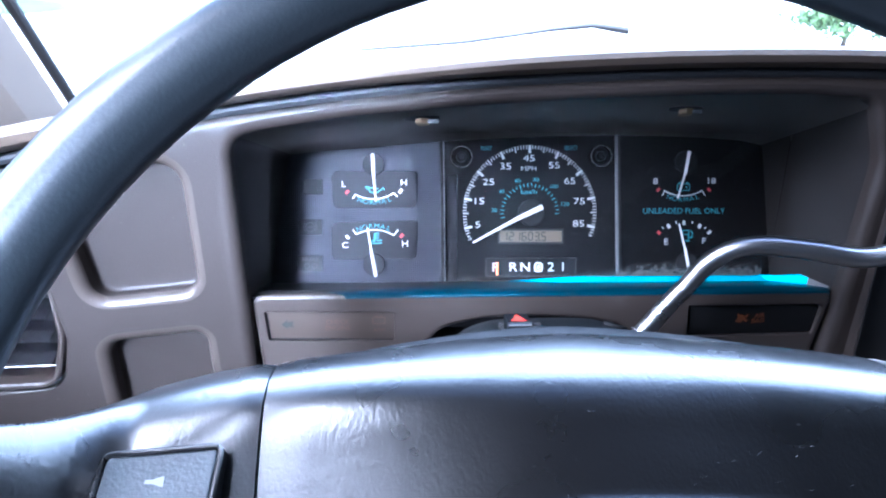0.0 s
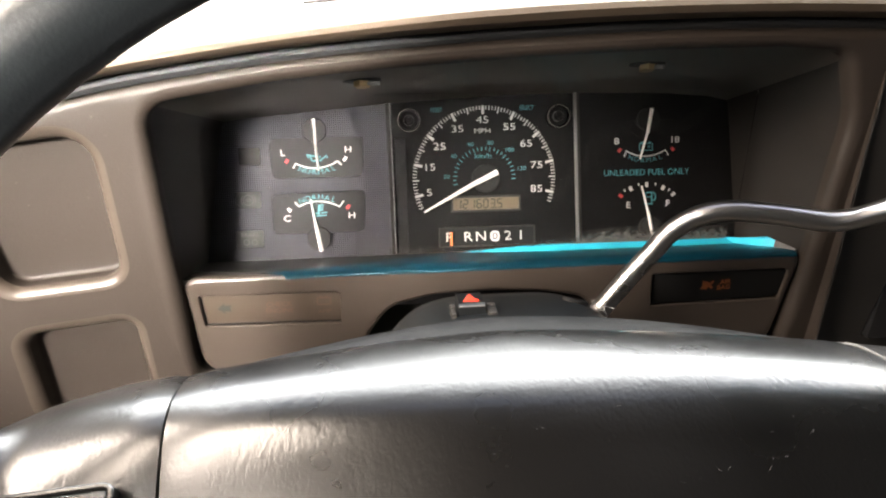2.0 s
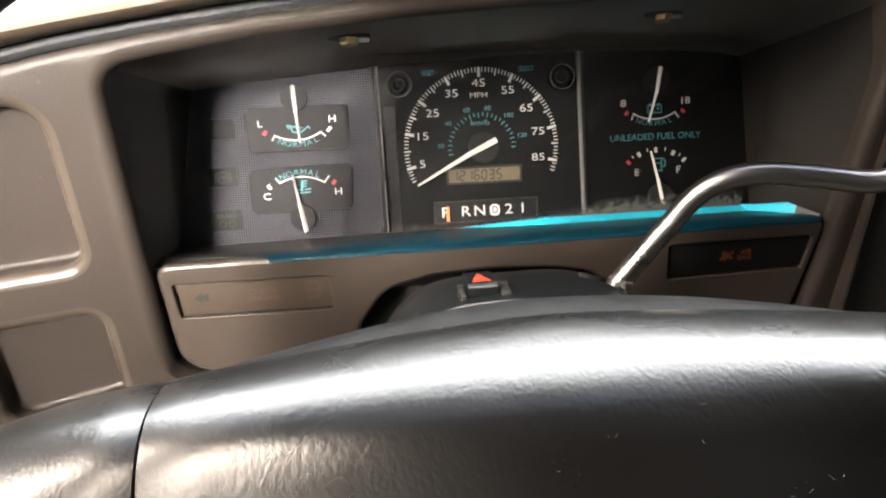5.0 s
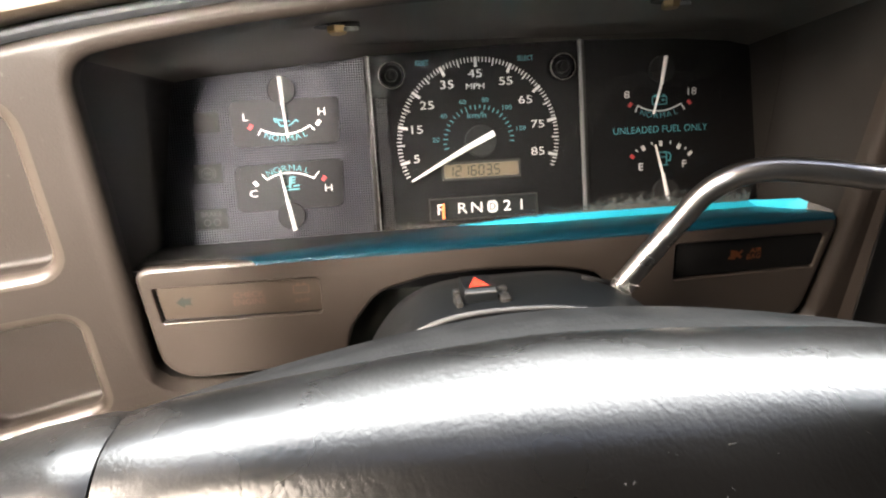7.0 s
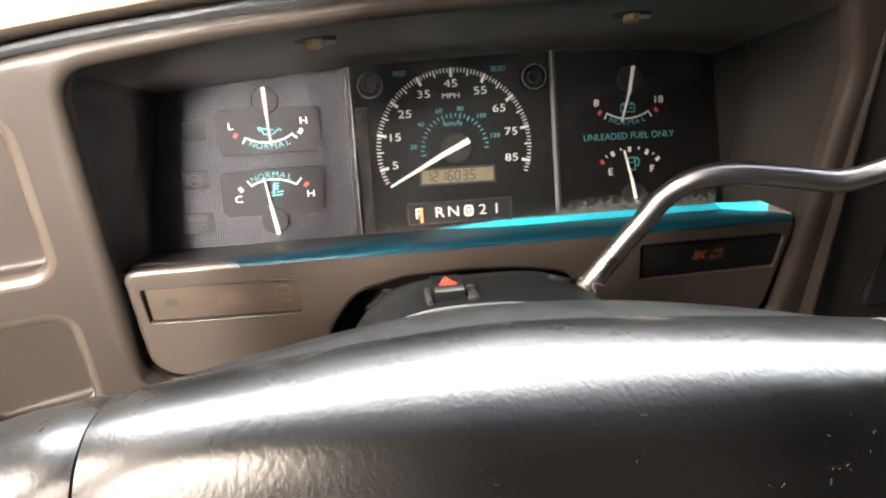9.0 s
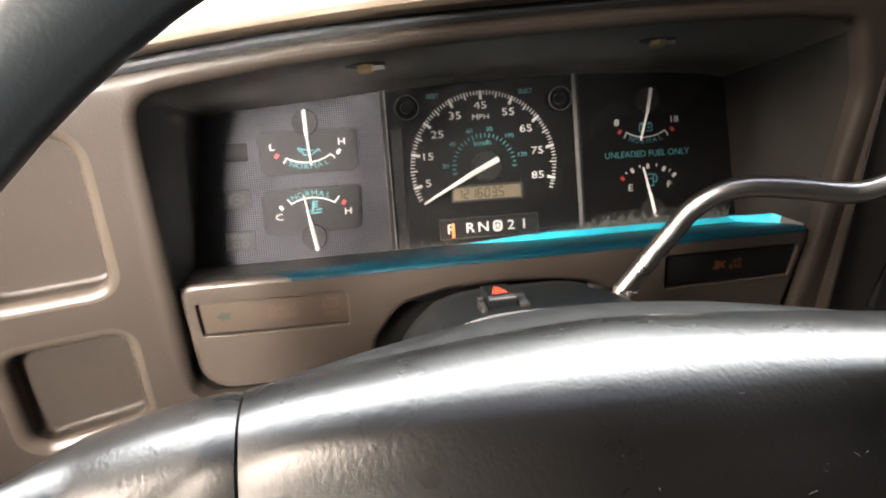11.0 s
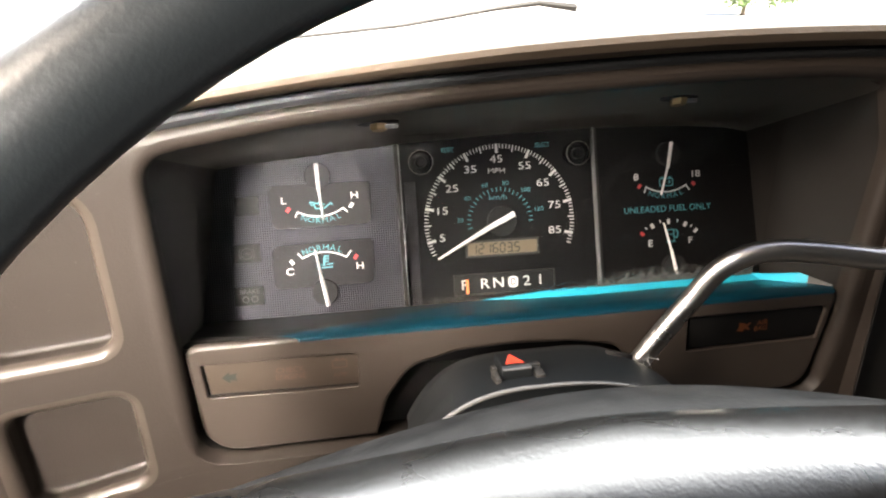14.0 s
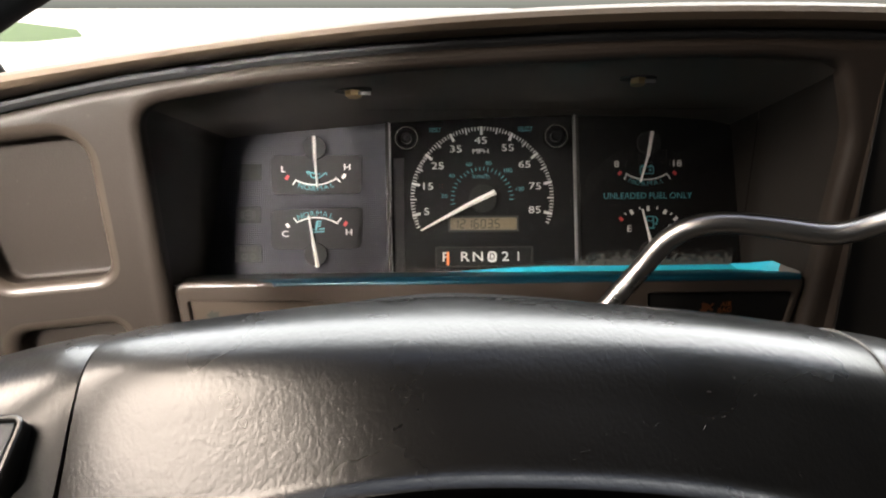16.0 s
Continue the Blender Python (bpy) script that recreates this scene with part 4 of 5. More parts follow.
# three dark tell-tale windows with faint unlit symbols
for wx, wz, ww, wh in ((-0.0690, 1.3212, 0.0140, 0.0108), (-0.0710, 1.2926, 0.0165, 0.0110), (-0.0715, 1.2668, 0.0180, 0.0115)):
    part("warning_window", plate(rrect(wx, wz, ww, wh, 0.0005, 2), F - 0.0003, F + 0.001, 0.0001), M_OFF, left_p, "dark unlit warning window")
inked(left_p, [("brake_symbol", arc(-0.0710, 1.2926, 0.0033, 0, 360, 0.0006, Y2)), ("brake_symbol", arc(-0.0710, 1.2926, 0.0046, -40, 40, 0.0006, Y2)), ("brake_symbol", arc(-0.0710, 1.2926, 0.0046, 140, 220, 0.0006, Y2)),
               ("lettering", lettering("ABS", 0.0026, -0.0710, 1.2926, Y2, 1.0, 0, 0.00004)), ("lettering", lettering("BRAKE", 0.0040, -0.0712, 1.2695, Y2, 1.0, 0, 0.00004)),
               ("brake_symbol", arc(-0.0738, 1.2648, 0.0018, 0, 360, 0.0006, Y2)), ("brake_symbol", arc(-0.0684, 1.2648, 0.0018, 0, 360, 0.0006, Y2))], M_UNLIT)
# voltmeter and fuel gauge
inked(right_p, [("gauge_arc", arc(0.1966, 1.3405, 0.0259, 238.5, 301.5, 0.0008, Y1)), ("gauge_end", strip(0.1833, 1.3188, 0.1816, 1.3146, 0.0007, 0.0007, Y1)), ("gauge_end", strip(0.2100, 1.3188, 0.2127, 1.3149, 0.0007, 0.0007, Y1)),
                ("gauge_letter", lettering("8", 0.0060, 0.1764, 1.3249, Y1, 1.25, 0, 0.00004)), ("gauge_letter", lettering("18", 0.0060, 0.2168, 1.3252, Y1, 1.2, 0, 0.00004)),
                ("gauge_letter", lettering("E", 0.0060, 0.1849, 1.2814, Y1, 1.15, 0, 0.00004)), ("gauge_letter", lettering("F", 0.0060, 0.2125, 1.2819, Y1, 1.15, 0, 0.00004))], M_WHITE)
for fx, fz, w in ((0.1823, 1.2915, 0.0008), (0.1865, 1.2928, 0.0022), (0.1920, 1.2954, 0.0008), (0.1976, 1.2952, 0.0020), (0.2038, 1.2955, 0.0008), (0.2091, 1.2928, 0.0022), (0.2133, 1.2914, 0.0008), (0.2163, 1.2882, 0.0020)):
    d = (Vector((fx, fz)) - Vector((0.1985, 1.2720))).normalized() * (0.0016 if w > 0.001 else 0.0009)
    inked(right_p, [("fuel_mark", strip(fx - d.x, fz - d.y, fx + d.x, fz + d.y, w, w, Y1))], M_WHITE)
inked(right_p, [("gauge_mark", strip(0.1775, 1.3179, 0.1795, 1.3201, 0.0021, 0.0021, Y1)), ("gauge_mark", strip(0.2145, 1.3201, 0.2165, 1.3179, 0.0021, 0.0021, Y1)), ("fuel_mark", strip(0.1806, 1.2871, 0.1784, 1.2891, 0.0021, 0.0021, Y1))], M_RED)
cell = merge(strip(0.1922, 1.3231, 0.2014, 1.3231, 0.0006, 0.0006, Y1), strip(0.1922, 1.3186, 0.2014, 1.3186, 0.0006, 0.0006, Y1), strip(0.1924, 1.3186, 0.1924, 1.3231, 0.0006, 0.0006, Y1), strip(0.2012, 1.3186, 0.2012, 1.3231, 0.0006, 0.0006, Y1),
             strip(0.1932, 1.3239, 0.1952, 1.3239, 0.0010, 0.0010, Y1), strip(0.1984, 1.3239, 0.2004, 1.3239, 0.0010, 0.0010, Y1), strip(0.1980, 1.3210, 0.2000, 1.3210, 0.0006, 0.0006, Y1), strip(0.1990, 1.3200, 0.1990, 1.3220, 0.0006, 0.0006, Y1))
pump = merge(strip(0.1968, 1.2820, 0.1968, 1.2898, 0.0007, 0.0007, Y1), strip(0.2012, 1.2820, 0.2012, 1.2898, 0.0007, 0.0007, Y1), strip(0.1966, 1.2898, 0.2014, 1.2898, 0.0007, 0.0007, Y1), strip(0.1960, 1.2820, 0.2020, 1.2820, 0.0009, 0.0009, Y1),
             strip(0.1970, 1.2868, 0.2010, 1.2868, 0.0006, 0.0006, Y1), strip(0.2012, 1.2852, 0.2034, 1.2842, 0.0007, 0.0007, Y1), strip(0.2034, 1.2842, 0.2040, 1.2880, 0.0007, 0.0007, Y1), strip(0.2040, 1.2880, 0.2020, 1.2900, 0.0007, 0.0007, Y1))
inked(right_p, [("battery_symbol", cell), ("fuel_symbol", pump), ("gauge_word", curved("NORMAL", 0.0046, 0.1966, 1.3405, 0.0287, -90, Y1, 8.4)),
                ("lettering", lettering("UNLEADED FUEL ONLY", 0.0058, 0.1974, 1.3036, Y1, 0.98, 0, -0.00002))], M_TEAL)
gauge(right_p, 0.1977, 1.3390, (0.1994, 1.3463), (0.1966, 1.3300), (0.1917, 1.3128), M_CAP)
gauge(right_p, 0.2000, 1.2660, (0.2012, 1.2601), (0.1975, 1.2773), (0.1930, 1.2947), M_CAP)
part("warning_window", plate(rrect(0.2411, 1.3242, 0.0110, 0.0110, 0.0005, 2), F - 0.0003, F + 0.001, 0.0002), M_FACE, right_p, "dark unlit warning window")
# speedometer needle
part("needle_cap", disc(0.0863, 1.3026, 0.0092, F - 0.0045, F - 0.0005, 0.0008, 40), M_CAP, mid_p)
part("needle", needle(bmesh.new(), ((0.0941, 1.3068), (0.0773, 1.2989), (0.0445, 1.2814)), (0.0018, 0.0015, 0.0006), F - 0.0047), M_NEEDLE, mid_p, "white speedometer needle")
# trip knobs standing out through the lens
M_SOCKET = plastic("dark_gloss_socket", (0.010, 0.010, 0.010), 0.16, 900, 0.02, 0.1, spec=0.9)
for kx, kz in ((0.0357, 1.3413), (0.1328, 1.3420)):
    k = part("trip_knob", merge(disc(kx, kz, 0.0034, F - 0.0185, F - 0.002, 0.0012, 28), frame_ring(ring(kx, kz, 0.0022, 20), 0.0007, F - 0.0190, F - 0.0184, 0.0002)), M_FACE, dials, "black trip knob")
    part("knob_collar", frame_ring(ring(kx, kz, 0.0073, 40), 0.0012, F - 0.0172, F - 0.0080, 0.0010), M_SOCKET, k, "glossy dark collar")
    # glint round the dark collar, built as a thin pale ring
    part("collar_glint", frame_ring(ring(kx, kz, 0.00735, 40), 0.00032, F - 0.0175, F - 0.0160, 0.0001), M_COLLAR, k, "thin pale ring for the collar's glint")
    part("knob_well", frame_ring(ring(kx, kz, 0.0061, 40), 0.0030, F - 0.0120, F - 0.0090, 0.0003), M_FACE, k)


def lens_y(z):
    """Depth of the lens, which leans towards the driver at its top."""
    return F - 0.0050 - 0.30 * (z - 1.2485)


bm = bmesh.new()
loft(bm, [[(x, lens_y(z) + d, z) for z, d in ((1.2485, 0.0), (1.2485, 0.0008), (1.3560, 0.0008), (1.3560, 0.0))] for x in (-0.0985, 0.2560)], True, True)
lens = part("lens", tidy(bm), M_LENS, dials, "clear plastic lens")
lens.visible_shadow = False
# dust gathered along the lens's foot
def dust_film(name):
    """Grey dust in clumps, thinning out upwards."""
    m = bpy.data.materials.new(name)
    m.use_nodes = True
    n, l = m.node_tree.nodes, m.node_tree.links
    b = n["Principled BSDF"]
    b.inputs["Base Color"].default_value, b.inputs["Roughness"].default_value = (0.085, 0.083, 0.078, 1), 0.95
    co, sep = n.new("ShaderNodeTexCoord"), n.new("ShaderNodeSeparateXYZ")
    l.new(co.outputs["Object"], sep.inputs[0])
    clump, fine = n.new("ShaderNodeTexNoise"), n.new("ShaderNodeTexNoise")
    for tex, scale, detail in ((clump, 330, 6), (fine, 2600, 2)):
        tex.inputs["Scale"].default_value, tex.inputs["Detail"].default_value, tex.inputs["Roughness"].default_value = scale, detail, 0.65
        l.new(co.outputs["Object"], tex.inputs["Vector"])
    up, along = n.new("ShaderNodeMapRange"), n.new("ShaderNodeMapRange")
    up.inputs[1].default_value, up.inputs[2].default_value, up.inputs[3].default_value, up.inputs[4].default_value = 0.0055, 0.0225, 0.40, -0.24
    along.inputs[1].default_value, along.inputs[2].default_value, along.inputs[3].default_value, along.inputs[4].default_value = 0.030, 0.085, -0.40, 0.0
    l.new(sep.outputs["Z"], up.inputs[0])
    l.new(sep.outputs["X"], along.inputs[0])
    total = clump.outputs["Fac"]
    for other in (up.outputs[0], along.outputs[0]):
        add = n.new("ShaderNodeMath")
        l.new(total, add.inputs[0])
        l.new(other, add.inputs[1])
        total = add.outputs[0]
    mean = n.new("ShaderNodeMix")
    mean.data_type, mean.inputs[0].default_value = "FLOAT", 0.45
    l.new(total, mean.inputs[2])
    l.new(fine.outputs["Fac"], mean.inputs[3])
    cut = n.new("ShaderNodeMapRange")
    cut.inputs[1].default_value, cut.inputs[2].default_value, cut.inputs[4].default_value = 0.50, 0.59, 0.80
    l.new(mean.outputs[0], cut.inputs[0])
    l.new(cut.outputs[0], b.inputs["Alpha"])
    return m


bm = bmesh.new()
loft(bm, [[(x, lens_y(z) - 0.0004, z) for z in (1.2540, 1.2620, 1.2760)] for x in (0.02, 0.10, 0.18, 0.251)], closed=False)
tagged(part("lens_dust", bm, dust_film("grey_dust_film"), dials, "grey dust along the foot of the lens", 0), kind="stuff")

# ---- steering column, hazard button, gear lever ----
column = thing("steering_column", (COL_X, 0.40, 1.12), "blue-black plastic steering column shroud", "steering column")


def shroud(y, w, top, low, r):
    """Section of the shroud: a flat arch on straight sides, closed below."""
    crown = [(COL_X + w * math.sin(math.pi / 2 * k / 16), top - r * abs(math.sin(math.pi / 2 * k / 16)) ** 4.2 - 0.0004 * (k / 16) ** 2) for k in range(16, -17, -1)]
    return [(x, y, z) for x, z in [(COL_X - w * 0.93, low), (COL_X + w * 0.93, low)] + crown]


def collar(y, dz, grow):
    """Section of the collar at the shroud's near end, fuller on the passenger's side."""
    out = [(COL_X - 0.064, y, 1.127), (COL_X + 0.066, y, 1.127)]
    for k in range(16, -17, -1):
        d = math.sin(math.pi / 2 * k / 16) * (0.0790 if k > 0 else 0.0585)
        fall = 0.0114 * (d / 0.0585) ** 2.29 if d > 0 else 0.0205 * (-d / 0.0536) ** 2.87
        out.append((0.0630 + d * (1 + grow), y, 1.2712 + dz - fall))
    return out


bm = bmesh.new()
loft(bm, [collar(0.326, -0.0022, -0.02), collar(0.3268, -0.0001, 0.0), collar(0.3285, 0.0004, 0.004), collar(0.3305, -0.0006, 0.0), collar(0.3325, -0.0030, -0.02), shroud(0.36, 0.0680, 1.2640, 1.12, 0.03), shroud(0.385, 0.0668, 1.2596, 1.11, 0.03), shroud(0.399, 0.0660, 1.2562, 1.11, 0.03), shroud(0.4025, 0.0645, 1.2530, 1.11, 0.03), shroud(0.4045, 0.0610, 1.2440, 1.11, 0.03)], True, True)
part("shroud", tidy(bm), M_COL, column, "", 40)
# highlight line on the collar, put in as a pale tapering bead
arch = sorted((p for p in collar(0.3266, 0.0, 0.0)[2:] if p[0] < 0.124), key=lambda p: p[0])
part("collar_highlight", tube(spline(arch, 3), [0.0011 - 0.0006 * smooth(0.03, 0.12, p.x) for p in spline(arch, 3)], 8), M_EDGE, column, "pale bead for the highlight on the collar's edge")
HX, HY = 0.0570, 0.353


def col_top(y):
    return 1.2685 + (1.2645 - 1.2685) * (y - 0.332) / 0.028


M_GUARD = plastic("dusty_scratched_plastic", (0.022, 0.021, 0.019), 0.6, 600, 0.8, 0.8, dirt=0.45, big=420)
zt = col_top(HY)
bm = bmesh.new()
wide = lambda w, y, z: [(HX - w, y, z), (HX + w, y, z)]
loft(bm, [wide(0.0068, HY - 0.0055, zt - 0.005), wide(0.0068, HY - 0.0050, zt + 0.0030), wide(0.0066, HY - 0.0044, zt + 0.0046), wide(0.0064, HY - 0.0030, zt + 0.0054), wide(0.0062, HY + 0.0120, zt + 0.0050), wide(0.0061, HY + 0.0140, zt + 0.0042), wide(0.0061, HY + 0.0145, zt - 0.005)], closed=False)
for sx in (0, 1):
    bm.faces.new([v for v in bm.verts if (v.co.x > HX) == bool(sx)])
hz = part("hazard_button", tidy(bm), M_COL, column, "dark hazard button")
bm = bmesh.new()
bm.faces.new([bm.verts.new(p) for p in ((HX - 0.0044, HY - 0.0012, zt + 0.0056), (HX + 0.0044, HY - 0.0012, zt + 0.0056), (HX, HY + 0.0100, zt + 0.0053))])
part("hazard_triangle", bm, M_HAZARD, hz, "bright orange-red triangle", 0)
# pale bar along the button's upper front edge
part("pale_edge", tube([(HX - 0.0064, HY - 0.0046, zt + 0.0043), (HX + 0.0064, HY - 0.0046, zt + 0.0043)], 0.00055, 8), M_EDGE, hz, "pale front edge")
for sx, w in ((-1, 0.0013), (1, 0.0022)):
    gx = HX + sx * (0.0078 + w)
    guard = part("button_guard", merge(box(gx - w, gx + w, HY - 0.0085, HY + 0.0030, zt - 0.004, zt + 0.0022, 0.0006), box(gx - w, gx + w, HY + 0.0005, HY + 0.0040, zt, zt + 0.0034, 0.0006)), M_GUARD, column, "dusty scratched button guard")
bm = bmesh.new()
loft(bm, [[(0.1168 + r * 0.0070 * math.cos(a), 0.3765 + r * 0.0038 * math.sin(a), 1.2592 + h - 0.0009 * math.sin(a) - 0.0019 * math.cos(a)) for a in [math.tau * k / 20 for k in range(20)]] for r, h in ((1.0, -0.003), (1.0, 0.0004), (0.8, 0.0005))], True, True)
part("lever_slot", tidy(bm), M_BLACK, column, "dark worn slot at the lever's foot")
lever = thing("gear_lever", (0.131, 0.385, 1.250), "bent satin steel column gear lever with a glossy black knob", "gear lever")
lever.matrix_world = DASH @ Matrix.Translation((0.1300, 0.3845, 1.2468))
path = spline([(0.126, 0.407, 1.222), (0.138, 0.401, 1.243), (0.152, 0.399, 1.262), (0.166, 0.396, 1.2805), (0.176, 0.392, 1.2950), (0.188, 0.387, 1.3040), (0.204, 0.382, 1.3073), (0.228, 0.375, 1.3058), (0.247, 0.369, 1.3035), (0.258, 0.3645, 1.3048), (0.272, 0.357, 1.3115), (0.292, 0.3415, 1.3245), (0.3005, 0.335, 1.3300)], 8)
part("rod", tube(path, 0.0057, 20), M_STEEL, lever, "satin steel rod")
knob_path = [(0.2880, 0.3445, 1.3215), (0.2925, 0.3412, 1.3247), (0.2965, 0.3383, 1.3274), (0.3020, 0.3342, 1.3312), (0.3090, 0.3290, 1.3360), (0.3200, 0.3208, 1.3435), (0.335, 0.3096, 1.3530), (0.350, 0.2985, 1.3610), (0.359, 0.2918, 1.3670), (0.363, 0.2888, 1.3695)]
part("knob", tube(spline(knob_path, 4), [0.0062 + 0.0086 * smooth(0.2905, 0.3060, p.x) - 0.0135 * smooth(0.347, 0.364, p.x) for p in spline(knob_path, 4)], 24), M_KNOB, lever, "glossy black knob")
part("collar", tube([(0.2868, 0.3454, 1.3207), (0.2890, 0.3438, 1.3222)], 0.0062, 20), M_STEEL, lever, "steel collar")
boot = [(0.118, 0.405, 1.222), (0.128, 0.403, 1.2320), (0.1345, 0.4020, 1.2395), (0.1385, 0.4010, 1.2440)]
rng = random.Random(8)
for k in range(26):
    p = Vector((0.1270 + 0.011 * rng.random(), 0.3840 + 0.006 * rng.random(), 1.2500 + 0.005 * rng.random()))
    q = p + Vector((rng.gauss(-0.001, 0.0025), rng.gauss(-0.002, 0.0015), rng.gauss(0.001, 0.0018)))
    part("lint", tube(spline([p, p.lerp(q, 0.5) + Vector((0, 0, 0.0012)), q], 4), 0.00013 + 0.00016 * rng.random(), 5), M_DUST, lever, "grey lint")
part("boot", tube(boot, [0.0155, 0.0125, 0.0085, 0.0062], 18), M_COL, lever, "worn plastic boot")

# ---- steering wheel ----
WC, WA, WR = Vector((0.0655, 0.1439, 1.2710)), 0.48, 0.1951
WV, WN = Vector((0, math.sin(WA), math.cos(WA))), Vector((0, -math.cos(WA), math.sin(WA)))
WHEEL_SHIFT = Vector((-0.0012, -0.0010, -0.0032))
wheel = thing("steering_wheel", (WC.x, 0.29, 1.20), "dark blue-grey steering wheel with padded vinyl hub and thick rim", "steering wheel")
wheel.matrix_world = DASH @ Matrix.Translation(BASE[wheel.name] + WHEEL_SHIFT)
bm = bmesh.new()
loops = []
for k in range(96):
    a = math.tau * k / 96
    out = math.cos(a) * Vector((1, 0, 0)) + math.sin(a) * WV
    loops.append([WC + out * (WR + 0.0129 * math.cos(math.tau * j / 20)) + WN * 0.0133 * math.sin(math.tau * j / 20) for j in range(20)])
loft(bm, loops + [loops[0]])
part("rim", tidy(bm), M_RIM, wheel, "blue-black moulded rim", 60)

PROFILE = [(0.1662, 1.2850), (0.1702, 1.2884), (0.1760, 1.2934), (0.1830, 1.2994), (0.1900, 1.3054), (0.1970, 1.3096), (0.2070, 1.3123), (0.2200, 1.3131), (0.2310, 1.3122),
           (0.2410, 1.3085), (0.2520, 1.3010), (0.2660, 1.2860), (0.2740, 1.2600), (0.2600, 1.2100), (0.2200, 1.2150), (0.1800, 1.2700)]
HUB_X, HALF, HALF_R = 0.0624, 0.1080, 0.1120


def drop(u, y, foot=1.0):
    """How much lower the pad lies away from its crown: most at its back and towards the foot of its front face."""
    v = u + 0.0092
    front = 0.0080 * (abs(v) / 0.0988) ** 2.2
    back = (0.0180 if v < 0 else 0.0150) * (abs(v) / 0.1125) ** 1.5
    low = 0.0220 * (min(-v, 0.125) / 0.0988) ** 1.5 if v < 0 else 0.0130 * (min(v, 0.125) / 0.0988) ** 2.2
    return front + (back - front) * smooth(0.205, 0.250, y) + foot * low * (1 - smooth(0.150, 0.204, y))


def hub_loop(u, shrink=0.0, foot=1.0):
    k = min((u / 0.1125) ** 2, 1.35)
    pts = [Vector((y + 0.0095 * k, z - drop(u, y, foot))) for y, z in PROFILE]
    c = sum(pts, Vector((0, 0))) / len(pts)
    return [(HUB_X + u, *(p + (c - p).normalized() * shrink)) for p in pts]


def densed(loop, n=4):
    """Rounds a coarse loop."""
    m, out = len(loop), []
    for i in range(m):
        a, b, c, d = (Vector(loop[(i + j) % m]) for j in (-1, 0, 1, 2))
        for k in range(n):
            t = k / n
            out.append(0.5 * ((2 * b) + (c - a) * t + (2 * a - 5 * b + 4 * c - d) * t * t + (3 * b - a - 3 * c + d) * t ** 3))
    return out


bm = bmesh.new()
us = [-HALF + (HALF + HALF_R) * k / 28 for k in range(29)]
rows = [hub_loop(-HALF + 0.0003, 0.0013)] + [hub_loop(u, 0.0006 if k in (0, 28) else 0.0) for k, u in enumerate(us)] + [hub_loop(HALF_R - 0.0003, 0.0013)]
loft(bm, [densed(r) for r in rows], True, True)
part("hub_pad", tidy(bm), M_HUB, wheel, "embossed dark vinyl hub pad, scuffed", 50)
M_RUBBED = plastic("rubbed_grey_vinyl", (0.085, 0.080, 0.072), 0.6, 700, 0.4, 0.6, big=160)
part("seam_edge", tube(densed(hub_loop(HALF_R - 0.0002, 0.0005))[1:36], 0.00055, 6), M_RUBBED, wheel, "pale rubbed edge along the pad's seam")
bm = bmesh.new()
low = [(0.1610, 1.2788), (0.1652, 1.2806), (0.1780, 1.2720), (0.1850, 1.2100), (0.1400, 1.1650), (0.1060, 1.1620), (0.1000, 1.1720), (0.1080, 1.1950), (0.1340, 1.2450)]
rows = []
for k in range(21):
    u = -0.104 + 0.212 * k / 20
    q = min((u / 0.1125) ** 2, 1.3)
    c = Vector((0.145, 1.225))
    sh = 0.93 if k in (0, 20) else 1.0
    rows.append(densed([(HUB_X + u, *(c + (Vector((y, z)) - c) * sh + Vector((0.0095 * q, -0.0220 * q * smooth(1.15, 1.28, z))))) for y, z in low], 4))
loft(bm, rows, True, True)
part("lower_pad", tidy(bm), M_HUB, wheel, "lower half of the vinyl hub pad", 50)

rng = random.Random(21)
scuffs = []
for k in range(60):
    u, i = -0.03 + 0.135 * rng.random() ** 0.7, 3 + 15 * rng.random()
    du, di = rng.gauss(0, 0.0007), rng.gauss(0, 0.22)
    line = []
    for q in (0.0, 0.5, 1.0):
        loop = densed(hub_loop(u + du * q))
        a = i + di * q
        p = loop[int(a)].lerp(loop[int(a) + 1], a - int(a))
        line.append(p + Vector((0.0003 * math.sin(3 * q + k), -0.00006, 0.00006)))
    scuffs.append(tube(line, 0.00004 + 0.00006 * rng.random() ** 2, 5))
tagged(part("scuffing", merge(*scuffs), M_SCUFF, wheel, "pale scuffing on the vinyl"), kind="stuff")

COVER = [(0.222, 0.108, 1.3020, 0.0115), (0.2350, 0.116, 1.3080, 0.0140), (0.2450, 0.116, 1.3087, 0.0160), (0.2550, 0.113, 1.3066, 0.0175), (0.275, 0.100, 1.2985, 0.0190), (0.300, 0.082, 1.2850, 0.0210), (0.318, 0.071, 1.2730, 0.0210), (0.3205, 0.068, 1.2690, 0.0210)]
bm = bmesh.new()
rows = []
